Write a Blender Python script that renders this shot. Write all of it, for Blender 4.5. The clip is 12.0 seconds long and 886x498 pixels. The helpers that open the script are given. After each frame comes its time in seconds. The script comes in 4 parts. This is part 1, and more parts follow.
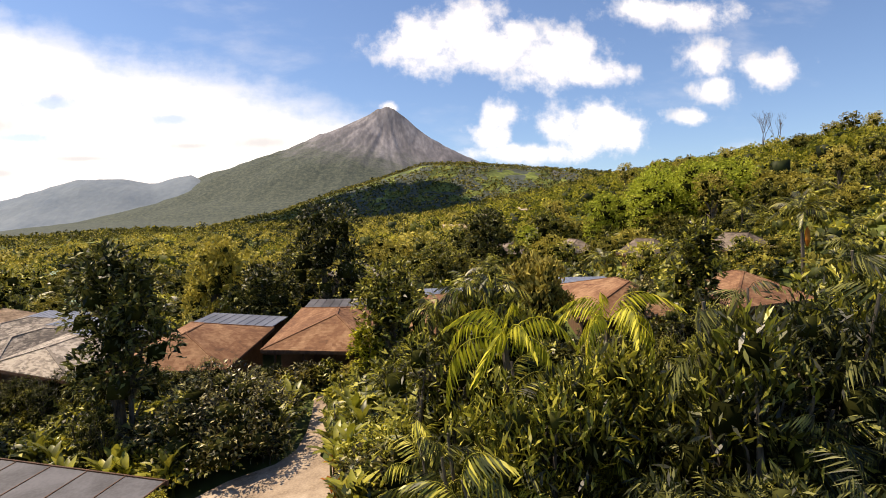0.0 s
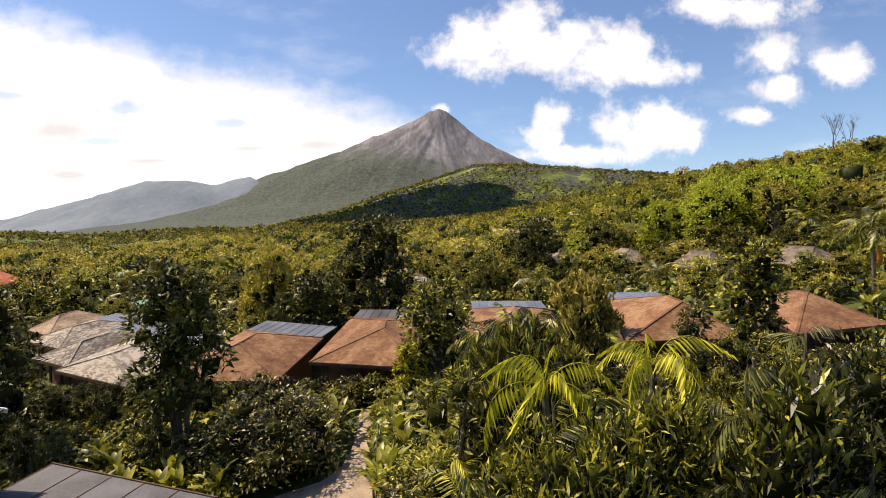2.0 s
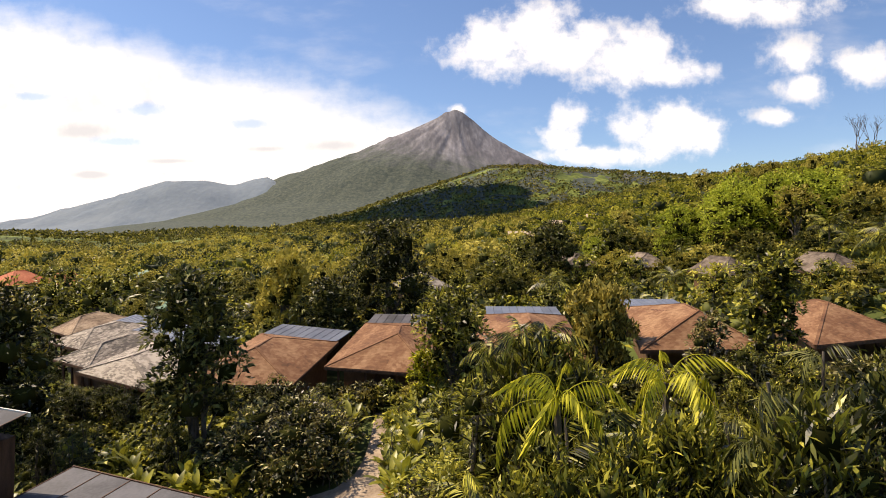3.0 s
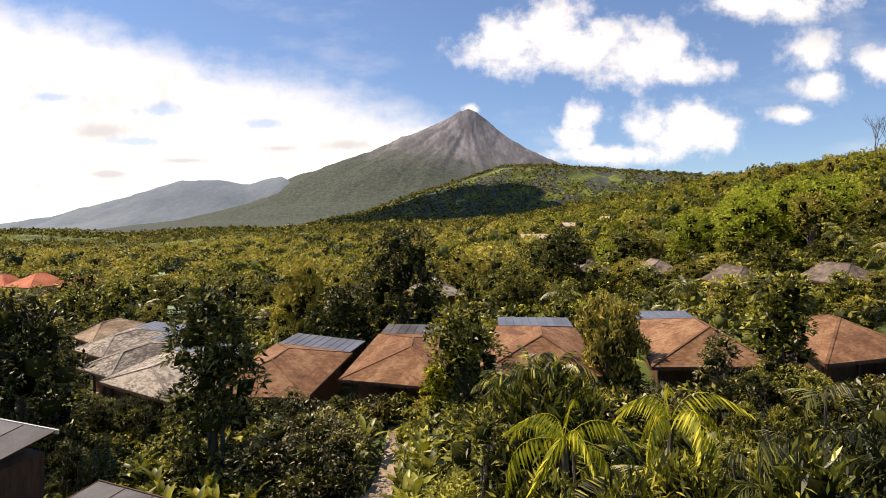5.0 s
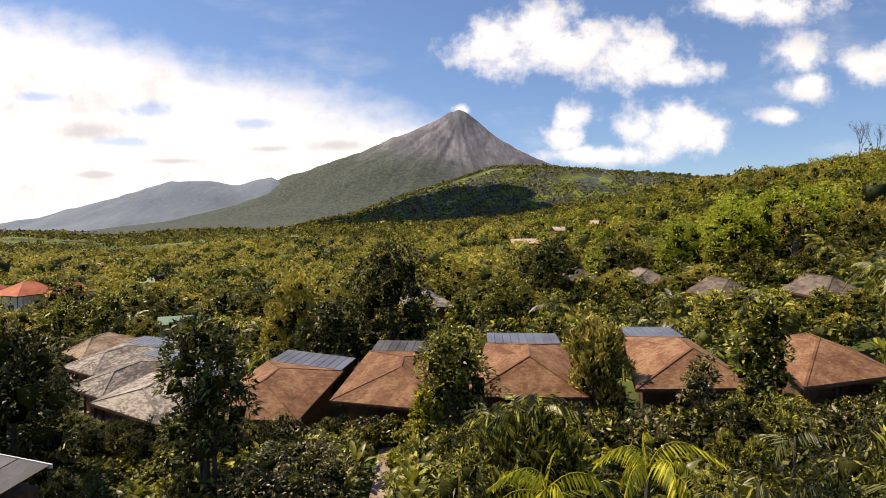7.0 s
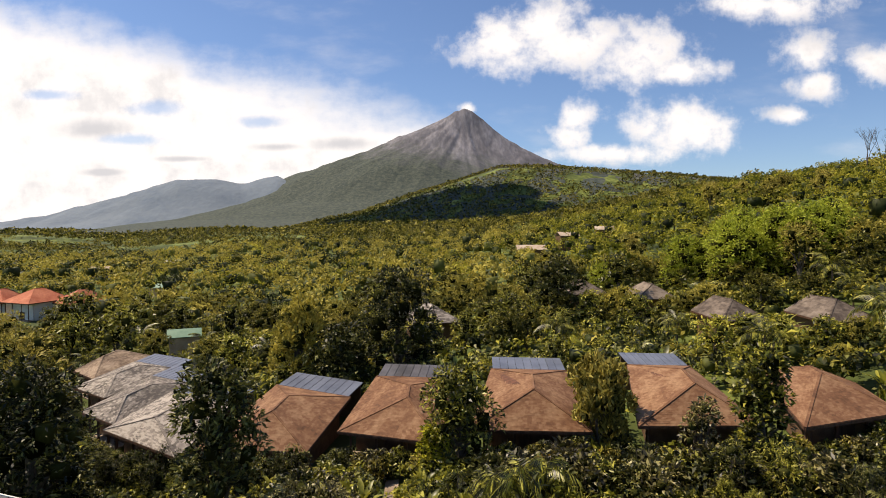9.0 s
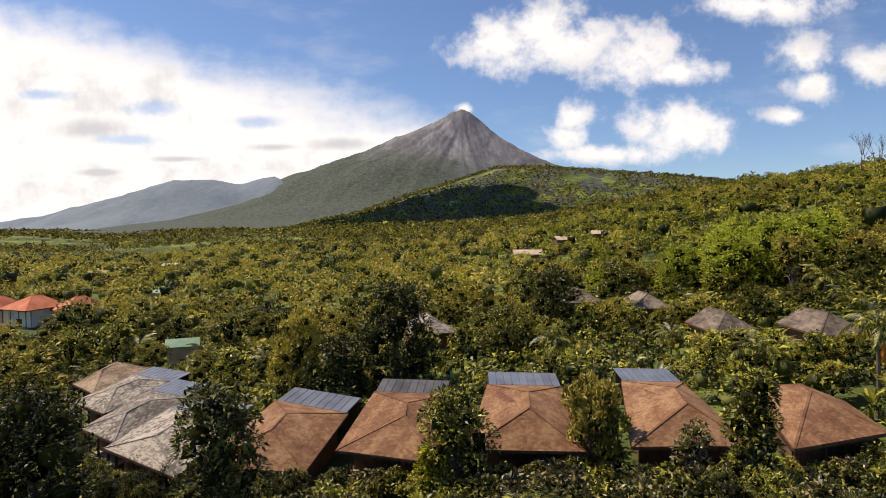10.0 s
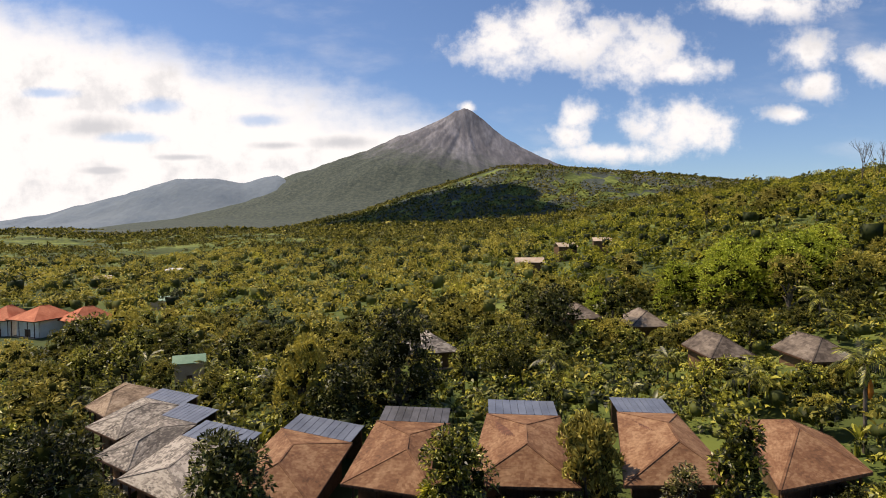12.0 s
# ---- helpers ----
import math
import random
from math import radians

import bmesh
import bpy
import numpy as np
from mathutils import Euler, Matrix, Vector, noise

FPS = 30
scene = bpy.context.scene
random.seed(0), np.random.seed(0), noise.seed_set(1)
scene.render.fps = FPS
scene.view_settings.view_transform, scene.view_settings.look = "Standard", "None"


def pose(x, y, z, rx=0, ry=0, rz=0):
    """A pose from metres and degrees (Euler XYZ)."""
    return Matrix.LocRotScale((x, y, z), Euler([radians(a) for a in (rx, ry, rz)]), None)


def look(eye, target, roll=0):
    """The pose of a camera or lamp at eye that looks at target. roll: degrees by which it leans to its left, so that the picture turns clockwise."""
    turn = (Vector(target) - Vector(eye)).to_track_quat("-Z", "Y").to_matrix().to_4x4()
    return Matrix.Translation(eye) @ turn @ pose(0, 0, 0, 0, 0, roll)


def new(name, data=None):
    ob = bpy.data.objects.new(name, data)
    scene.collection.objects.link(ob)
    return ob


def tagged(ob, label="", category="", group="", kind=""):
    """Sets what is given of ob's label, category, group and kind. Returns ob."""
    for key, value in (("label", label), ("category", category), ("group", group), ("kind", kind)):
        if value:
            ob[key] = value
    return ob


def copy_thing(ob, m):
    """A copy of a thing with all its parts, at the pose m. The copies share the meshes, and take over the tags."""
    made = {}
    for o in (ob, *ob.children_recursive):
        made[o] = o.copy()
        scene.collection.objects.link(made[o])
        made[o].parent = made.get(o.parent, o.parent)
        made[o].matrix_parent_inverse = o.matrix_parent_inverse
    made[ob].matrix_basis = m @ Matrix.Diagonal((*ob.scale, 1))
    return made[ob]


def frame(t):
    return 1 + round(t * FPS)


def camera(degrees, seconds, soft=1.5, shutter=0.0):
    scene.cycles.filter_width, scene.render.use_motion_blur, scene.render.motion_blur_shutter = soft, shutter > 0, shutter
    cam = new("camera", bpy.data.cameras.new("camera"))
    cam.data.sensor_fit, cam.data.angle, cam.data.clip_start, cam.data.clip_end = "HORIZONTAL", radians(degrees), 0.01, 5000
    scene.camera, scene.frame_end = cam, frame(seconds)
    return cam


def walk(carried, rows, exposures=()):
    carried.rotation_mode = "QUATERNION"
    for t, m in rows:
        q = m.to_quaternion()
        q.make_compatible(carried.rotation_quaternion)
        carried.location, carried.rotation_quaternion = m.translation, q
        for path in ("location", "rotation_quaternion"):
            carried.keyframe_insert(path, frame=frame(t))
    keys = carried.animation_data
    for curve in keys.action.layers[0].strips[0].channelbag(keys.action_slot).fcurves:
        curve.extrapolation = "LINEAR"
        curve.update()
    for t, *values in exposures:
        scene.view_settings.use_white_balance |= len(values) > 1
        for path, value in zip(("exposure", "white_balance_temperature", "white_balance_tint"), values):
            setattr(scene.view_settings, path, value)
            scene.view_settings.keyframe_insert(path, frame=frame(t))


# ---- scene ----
cam = camera(75.8, 12.0, soft=0.95)
PATH = [
    (0, (-1.451, 2.271, 10.769), (-1.262, 4.261, 10.693), -1.1),
    (0.5, (-1.352, 2.321, 11.069), (-1.222, 4.316, 10.994), -0.8),
    (1, (-1.253, 2.314, 11.35), (-1.171, 4.311, 11.278), -0.6),
    (1.5, (-1.176, 2.309, 11.644), (-1.129, 4.308, 11.574), -0.6),
    (2, (-1.15, 2.305, 11.911), (-1.137, 4.304, 11.843), -0.6),
    (2.5, (-1.107, 2.306, 12.112), (-1.113, 4.305, 12.046), -0.5),
    (3, (-1.084, 2.231, 12.37), (-1.125, 4.229, 12.305), -0.3),
    (3.5, (-1.072, 2.147, 12.642), (-1.142, 4.144, 12.577), -0.2),
    (5.5, (-1.014, 1.339, 13.998), (-1.1, 3.336, 13.929), -0.2),
    (6, (-0.953, 1.121, 14.345), (-1.006, 3.119, 14.275), -0.4),
    (6.5, (-0.887, 0.978, 14.861), (-0.938, 2.976, 14.793), -0.4),
    (7, (-0.87, 0.944, 15.464), (-0.924, 2.942, 15.398), -0.3),
    (9, (-0.921, 0.234, 18.416), (-0.994, 2.232, 18.345), -0.1),
    (9.5, (-0.877, -0.02, 19.314), (-0.924, 1.978, 19.241), -0.2),
    (10, (-0.855, -0.41, 20.213), (-0.918, 1.588, 20.143), -0.1),
    (10.5, (-0.813, -0.773, 21.13), (-0.88, 1.225, 21.056), -0.1),
    (11, (-0.781, -1.227, 22.029), (-0.852, 0.771, 21.954), 0.1),
    (11.5, (-0.742, -1.726, 23.035), (-0.825, 0.271, 22.956), 0.2),
    (12, (-0.664, -2.109, 24.008), (-0.736, -0.112, 23.933), 0.0),
]
walk(cam, [(t, look(e, a, r)) for t, e, a, r in PATH], exposures=[(0.0, 0.42, 7300, 16), (6.0, 0.24, 7150, 16), (9.0, 0.10, 6950, 15), (12.0, 0.02, 6850, 15)])

# ---- light ----
SUN_DIR = Vector((-0.60, 0.20, 1.0)).normalized()
SUN_ELEV = math.asin(SUN_DIR.z)
SUN_AZ = math.atan2(SUN_DIR.x, SUN_DIR.y)
sun_data = bpy.data.lights.new("sun", "SUN")
sun_data.energy, sun_data.angle, sun_data.color = 5.0, radians(0.53), (1.0, 0.90, 0.72)
sun = new("sun", sun_data)
sun.matrix_world = look(SUN_DIR * 100, (0, 0, 0))


def vmath(nt, op, a, b=None, c=None):
    n = nt.nodes.new("ShaderNodeMath")
    n.operation = op
    for i, v in enumerate((a, b, c)):
        if v is None:
            continue
        if isinstance(v, (int, float)):
            n.inputs[i].default_value = v
        else:
            nt.links.new(v, n.inputs[i])
    return n.outputs[0]


def smooth(nt, v, lo, hi):
    n = nt.nodes.new("ShaderNodeMapRange")
    n.interpolation_type = "SMOOTHSTEP"
    nt.links.new(v, n.inputs[0])
    n.inputs[1].default_value, n.inputs[2].default_value = lo, hi
    return n.outputs[0]


# blue gaps and grey streaks in the western bank, in the same measure
GAPS = [(-0.545, 0.215, 0.055, 0.016), (-0.357, 0.190, 0.050, 0.014), (-0.60, 0.160, 0.07, 0.012), (-0.74, 0.24, 0.05, 0.012)]
STREAKS = [(-0.66, 0.178, 0.075, 0.022), (-0.213, 0.150, 0.060, 0.013), (-0.645, 0.102, 0.045, 0.008), (-0.33, 0.145, 0.05, 0.008), (-0.50, 0.125, 0.05, 0.006)]

# cumulus: horizontal place, height, half width, half height, in tangents from due north
CUMULI = [
    (0.14, 0.352, 0.075, 0.042), (0.07, 0.315, 0.085, 0.045), (0.19, 0.320, 0.10, 0.045),
    (0.30, 0.295, 0.085, 0.050), (0.37, 0.268, 0.075, 0.022), (0.375, 0.178, 0.098, 0.048),
    (0.255, 0.130, 0.12, 0.018), (0.19, 0.190, 0.032, 0.034), (0.18, 0.158, 0.040, 0.026),
    (0.52, 0.378, 0.115, 0.026), (0.585, 0.297, 0.050, 0.032), (0.60, 0.242, 0.042, 0.024),
    (0.70, 0.280, 0.065, 0.030), (0.563, 0.192, 0.034, 0.014),
    # the summit's steam plume, drawn into the sky behind the cone
    (0.006, 0.209, 0.014, 0.010),
]


def make_world():
    w = bpy.data.worlds.new("sky")
    scene.world = w
    w.use_nodes = True
    nt = w.node_tree
    nt.nodes.clear()
    out = nt.nodes.new("ShaderNodeOutputWorld")
    bg = nt.nodes.new("ShaderNodeBackground")
    sky = nt.nodes.new("ShaderNodeTexSky")
    sky.sky_type, sky.sun_disc = "NISHITA", False
    sky.sun_elevation, sky.sun_rotation = SUN_ELEV, SUN_AZ
    sky.air_density, sky.dust_density, sky.ozone_density = 1.0, 0.4, 2.0
    sky.altitude = 300
    tc = nt.nodes.new("ShaderNodeTexCoord")
    sep = nt.nodes.new("ShaderNodeSeparateXYZ")
    nt.links.new(tc.outputs["Generated"], sep.inputs[0])
    ysafe = vmath(nt, "MAXIMUM", sep.outputs[1], 0.05)
    u = vmath(nt, "DIVIDE", sep.outputs[0], ysafe)
    v = vmath(nt, "DIVIDE", sep.outputs[2], ysafe)
    com = nt.nodes.new("ShaderNodeCombineXYZ")
    nt.links.new(u, com.inputs[0])
    nt.links.new(v, com.inputs[1])
    big = nt.nodes.new("ShaderNodeTexNoise")
    big.inputs["Scale"].default_value, big.inputs["Detail"].default_value, big.inputs["Roughness"].default_value = 16, 9, 0.62
    nt.links.new(com.outputs[0], big.inputs["Vector"])
    stretch = nt.nodes.new("ShaderNodeMapping")
    stretch.inputs["Scale"].default_value = (3.2, 9, 1)
    stretch.inputs["Rotation"].default_value = (0, 0, 0.2)
    nt.links.new(com.outputs[0], stretch.inputs[0])
    wisp = nt.nodes.new("ShaderNodeTexNoise")
    wisp.inputs["Scale"].default_value, wisp.inputs["Detail"].default_value, wisp.inputs["Roughness"].default_value = 1.0, 7, 0.55
    nt.links.new(stretch.outputs[0], wisp.inputs["Vector"])
    rough = vmath(nt, "SUBTRACT", big.outputs[0], 0.5)
    soft = vmath(nt, "SUBTRACT", wisp.outputs[0], 0.5)

    def patches(rows):
        """One minus the distance from the nearest of some ellipses."""
        near = None
        for u0, v0, a, b in rows:
            du = vmath(nt, "DIVIDE", vmath(nt, "SUBTRACT", u, u0), a)
            dv = vmath(nt, "DIVIDE", vmath(nt, "SUBTRACT", v, v0), b)
            d = vmath(nt, "SQRT", vmath(nt, "ADD", vmath(nt, "MULTIPLY", du, du), vmath(nt, "MULTIPLY", dv, dv)))
            f = vmath(nt, "SUBTRACT", 1.0, d)
            near = f if near is None else vmath(nt, "MAXIMUM", near, f)
        return near

    best = patches(CUMULI)
    gaps = vmath(nt, "MULTIPLY", smooth(nt, vmath(nt, "MULTIPLY_ADD", rough, 1.6, patches(GAPS)), -0.25, 0.7), 0.6)
    streaks = smooth(nt, vmath(nt, "MULTIPLY_ADD", rough, 1.6, patches(STREAKS)), -0.3, 0.8)
    puff = smooth(nt, vmath(nt, "MULTIPLY_ADD", rough, 3.2, best), -0.42, 0.85)
    # the broad bank in the west
    edge = vmath(nt, "SUBTRACT", vmath(nt, "MULTIPLY_ADD", u, -0.27, 0.168), v)
    edge2 = vmath(nt, "SUBTRACT", -0.05, u)
    bank = vmath(nt, "MINIMUM", vmath(nt, "MULTIPLY", edge, 7.0), vmath(nt, "MULTIPLY", edge2, 5.0))
    bank = vmath(nt, "MULTIPLY_ADD", soft, 1.1, vmath(nt, "MULTIPLY_ADD", rough, 0.5, bank))
    bank = vmath(nt, "SUBTRACT", smooth(nt, bank, -0.38, 0.40), gaps)
    veil = vmath(nt, "MULTIPLY", smooth(nt, soft, 0.02, 0.30), 0.35)
    cloud = vmath(nt, "MAXIMUM", vmath(nt, "MAXIMUM", puff, bank), veil)
    cloud = vmath(nt, "MULTIPLY", cloud, smooth(nt, sep.outputs[1], 0.02, 0.25))
    # grey undersides
    under = vmath(nt, "MULTIPLY", smooth(nt, vmath(nt, "MULTIPLY_ADD", rough, 1.3, soft), 0.0, 0.35), 0.6)
    shade = vmath(nt, "MAXIMUM", under, streaks)
    tone = nt.nodes.new("ShaderNodeMix")
    tone.data_type = "RGBA"
    nt.links.new(shade, tone.inputs[0])
    tone.inputs[6].default_value, tone.inputs[7].default_value = (10.0, 10.0, 9.9, 1), (6.6, 6.8, 7.1, 1)
    mix = nt.nodes.new("ShaderNodeMix")
    mix.data_type = "RGBA"
    nt.links.new(cloud, mix.inputs[0])
    deep = nt.nodes.new("ShaderNodeMix")
    deep.data_type, deep.blend_type = "RGBA", "MULTIPLY"
    deep.inputs[0].default_value = 1.0
    nt.links.new(sky.outputs[0], deep.inputs[6])
    deep.inputs[7].default_value = (0.86, 1.01, 1.20, 1)
    nt.links.new(deep.outputs[2], mix.inputs[6])
    nt.links.new(tone.outputs[2], mix.inputs[7])
    nt.links.new(mix.outputs[2], bg.inputs[0])
    bg.inputs[1].default_value = 0.1
    nt.links.new(bg.outputs[0], out.inputs[0])


make_world()


# ---- materials ----
def material(name, stops, scale=3.0, rough=0.8, fine=None, bump=0.0, coords="Object", per_object=0.0, per_island=0.0, translucent=0.0,
             gloss=0.3, metal=0.0, stretch=(1, 1, 1), detail=5.0):
    """Colour by noise over the stops [(position, rgb)], with a finer noise over it and variation per object or island."""
    m = bpy.data.materials.new(name)
    m.use_nodes = True
    nt = m.node_tree
    nt.nodes.clear()
    out = nt.nodes.new("ShaderNodeOutputMaterial")
    tc = nt.nodes.new("ShaderNodeTexCoord")
    mp = nt.nodes.new("ShaderNodeMapping")
    mp.inputs["Scale"].default_value = stretch
    nt.links.new(tc.outputs[coords], mp.inputs[0])
    n1 = nt.nodes.new("ShaderNodeTexNoise")
    n1.inputs["Scale"].default_value, n1.inputs["Detail"].default_value = scale, detail
    nt.links.new(mp.outputs[0], n1.inputs["Vector"])
    n2 = nt.nodes.new("ShaderNodeTexNoise")
    n2.inputs["Scale"].default_value, n2.inputs["Detail"].default_value = fine or scale * 9, 4
    nt.links.new(mp.outputs[0], n2.inputs["Vector"])
    fac = vmath(nt, "MULTIPLY_ADD", vmath(nt, "SUBTRACT", n2.outputs[0], 0.5), 0.5, n1.outputs[0])
    if per_object:
        oi = nt.nodes.new("ShaderNodeObjectInfo")
        fac = vmath(nt, "MULTIPLY_ADD", vmath(nt, "SUBTRACT", oi.outputs["Random"], 0.5), per_object, fac)
    if per_island:
        geo = nt.nodes.new("ShaderNodeNewGeometry")
        fac = vmath(nt, "MULTIPLY_ADD", vmath(nt, "SUBTRACT", geo.outputs["Random Per Island"], 0.5), per_island, fac)
    ramp = nt.nodes.new("ShaderNodeValToRGB")
    els = ramp.color_ramp.elements
    els[0].position, els[0].color = stops[0][0], (*stops[0][1], 1)
    els[1].position, els[1].color = stops[-1][0], (*stops[-1][1], 1)
    for p, c in stops[1:-1]:
        els.new(p).color = (*c, 1)
    nt.links.new(fac, ramp.inputs[0])
    bs = nt.nodes.new("ShaderNodeBsdfPrincipled")
    nt.links.new(ramp.outputs[0], bs.inputs["Base Color"])
    bs.inputs["Roughness"].default_value, bs.inputs["Metallic"].default_value = rough, metal
    bs.inputs["Specular IOR Level"].default_value = gloss
    last = bs.outputs[0]
    if bump:
        b = nt.nodes.new("ShaderNodeBump")
        b.inputs["Strength"].default_value, b.inputs["Distance"].default_value = 1.0, bump
        nt.links.new(n2.outputs[0], b.inputs["Height"])
        nt.links.new(b.outputs[0], bs.inputs["Normal"])
    if translucent:
        tr = nt.nodes.new("ShaderNodeBsdfTranslucent")
        nt.links.new(ramp.outputs[0], tr.inputs[0])
        mx = nt.nodes.new("ShaderNodeMixShader")
        mx.inputs[0].default_value = translucent
        nt.links.new(last, mx.inputs[1])
        nt.links.new(tr.outputs[0], mx.inputs[2])
        last = mx.outputs[0]
    nt.links.new(last, out.inputs[0])
    return m


def foliage(name, dark, mid, light, translucent=0.35, rough=0.6, scale=0.35, island=0.6, obj=0.3, gloss=0.2, spread=(0.25, 0.5, 0.8)):
    return material(name, list(zip(spread, (dark, mid, light))), scale=scale, rough=rough, fine=scale * 6, per_object=obj, per_island=island,
                    translucent=translucent, gloss=gloss, detail=3.0)


PLAIN = material("plain_canopy", [(0.3, (0.035, 0.046, 0.012)), (0.5, (0.085, 0.11, 0.022)), (0.62, (0.17, 0.20, 0.04)), (0.75, (0.26, 0.29, 0.06))], scale=0.009, fine=0.06, rough=0.95, bump=2.0)
# Forest of the far range; distance haze is painted in as pale blue-grey.
RANGE_HAZE = material("far_range_haze", [(0.3, (0.14, 0.175, 0.215)), (0.7, (0.20, 0.235, 0.265))], scale=0.004, fine=0.03, rough=1.0, bump=4.0)
ROOF_TILE = material("terracotta_shingle", [(0.22, (0.10, 0.045, 0.022)), (0.5, (0.20, 0.095, 0.046)), (0.8, (0.335, 0.195, 0.105))], scale=0.5, fine=3.5, rough=0.85, bump=0.006, per_island=0.2, per_object=0.25)
ROOF_BED = material("roof_underlay", [(0.3, (0.09, 0.04, 0.025)), (0.7, (0.19, 0.085, 0.05))], scale=2, rough=0.9)
ROOF_GREY = material("weathered_shingle", [(0.28, (0.10, 0.085, 0.072)), (0.5, (0.215, 0.182, 0.152)), (0.75, (0.42, 0.365, 0.305))], scale=0.5, fine=3.5, rough=0.85, bump=0.006, per_island=0.4, per_object=0.2)
# Darker shingle for far roofs; the tree shade on them is in its colour.
ROOF_SHADED = material("shaded_brown_shingle", [(0.28, (0.07, 0.052, 0.04)), (0.5, (0.15, 0.115, 0.088)), (0.75, (0.27, 0.215, 0.165))], scale=0.35, fine=2.2, rough=0.9, bump=0.006, per_island=0.22, per_object=0.3)
ROOF_TAN = material("tan_shingle", [(0.28, (0.15, 0.10, 0.065)), (0.5, (0.29, 0.205, 0.135)), (0.75, (0.44, 0.33, 0.23))], scale=0.35, fine=2.2, rough=0.85, bump=0.006, per_island=0.22, per_object=0.2)
BED_GREY = material("grey_underlay", [(0.3, (0.10, 0.08, 0.065)), (0.7, (0.2, 0.16, 0.13))], scale=2, rough=0.9)
METAL = material("blue_grey_sheet", [(0.3, (0.115, 0.13, 0.17)), (0.7, (0.19, 0.21, 0.26))], scale=0.4, fine=5, rough=0.45, per_object=0.15, metal=0.2)
SLATE = material("slate_sheet", [(0.3, (0.055, 0.054, 0.060)), (0.7, (0.115, 0.113, 0.125))], scale=0.6, fine=7, rough=0.6, per_object=0.3, gloss=0.3)
WALL = material("ochre_render", [(0.3, (0.11, 0.06, 0.03)), (0.7, (0.18, 0.105, 0.055))], scale=1.5, fine=14, rough=0.9, bump=0.004)
WOOD = material("dark_wood", [(0.3, (0.06, 0.03, 0.018)), (0.7, (0.14, 0.07, 0.04))], scale=3, fine=30, rough=0.7, stretch=(1, 1, 0.2))
PAVING = material("path_paving", [(0.3, (0.20, 0.145, 0.10)), (0.55, (0.34, 0.26, 0.185)), (0.8, (0.46, 0.37, 0.28))], scale=0.8, fine=9, rough=0.9, bump=0.008)
RED_TILE = material("red_tile", [(0.3, (0.42, 0.11, 0.05)), (0.7, (0.62, 0.22, 0.11))], scale=0.4, fine=3, rough=0.8)
WHITE = material("white_wall", [(0.3, (0.62, 0.58, 0.5)), (0.7, (0.8, 0.77, 0.7))], scale=0.4, fine=5, rough=0.85)
BARK = material("bark", [(0.3, (0.05, 0.04, 0.03)), (0.7, (0.16, 0.13, 0.10))], scale=3, fine=20, rough=0.95, bump=0.02, stretch=(1, 1, 0.25))
F_WOOD = foliage("forest_leaf", (0.028, 0.034, 0.006), (0.185, 0.165, 0.026), (0.52, 0.43, 0.075), scale=0.07, island=0.2, translucent=0.26, spread=(0.34, 0.5, 0.68))
# Lighter copy of forest_leaf; sun on the eastern slope is put into its colour.
F_SUN_PAINTED = foliage("sun_painted_leaf", (0.08, 0.095, 0.010), (0.335, 0.312, 0.034), (0.63, 0.555, 0.08), scale=0.07, island=0.2, translucent=0.44, spread=(0.32, 0.48, 0.66))
# Colour of the darker forest trees, and of painted shade inside forest crowns.
F_DEEP_AND_SHADE = foliage("deep_leaf_and_crown_shade", (0.012, 0.018, 0.005), (0.05, 0.062, 0.014), (0.17, 0.18, 0.04), scale=0.07, island=0.3, translucent=0.15)
F_BRIGHT = foliage("bright_leaf", (0.14, 0.18, 0.014), (0.36, 0.41, 0.036), (0.58, 0.60, 0.075), scale=0.2, island=0.4, translucent=0.36)
F_DARK = foliage("dark_leaf", (0.008, 0.012, 0.003), (0.041, 0.046, 0.010), (0.21, 0.205, 0.05), translucent=0.14, gloss=0.3, rough=0.5, island=0.75)
F_MID = foliage("green_leaf", (0.019, 0.021, 0.003), (0.142, 0.147, 0.016), (0.50, 0.455, 0.06), translucent=0.24, island=0.75, gloss=0.5, rough=0.42)
F_LIGHT = foliage("light_leaf", (0.045, 0.055, 0.006), (0.28, 0.28, 0.027), (0.63, 0.56, 0.08), translucent=0.26, island=0.75, gloss=0.5, rough=0.42)
F_YELLOW = foliage("yellow_leaf", (0.17, 0.18, 0.010), (0.50, 0.47, 0.03), (0.76, 0.68, 0.07), translucent=0.34, island=0.6)
F_OLIVE = foliage("olive_leaf", (0.09, 0.078, 0.014), (0.34, 0.275, 0.052), (0.60, 0.50, 0.12), translucent=0.34)
F_RED = foliage("bronze_leaf", (0.014, 0.012, 0.004), (0.085, 0.072, 0.022), (0.38, 0.33, 0.11), translucent=0.14, island=0.8, gloss=0.5, rough=0.42)
F_ORANGE = foliage("orange_leaf", (0.25, 0.07, 0.01), (0.50, 0.17, 0.02), (0.62, 0.34, 0.05), translucent=0.2)
# Near-black lumps inside crowns; shade between leaves is put into their colour.
F_CORE_SHADE = foliage("crown_core_shade", (0.012, 0.013, 0.004), (0.028, 0.030, 0.008), (0.06, 0.062, 0.018), translucent=0.0, gloss=0.0, rough=0.9)


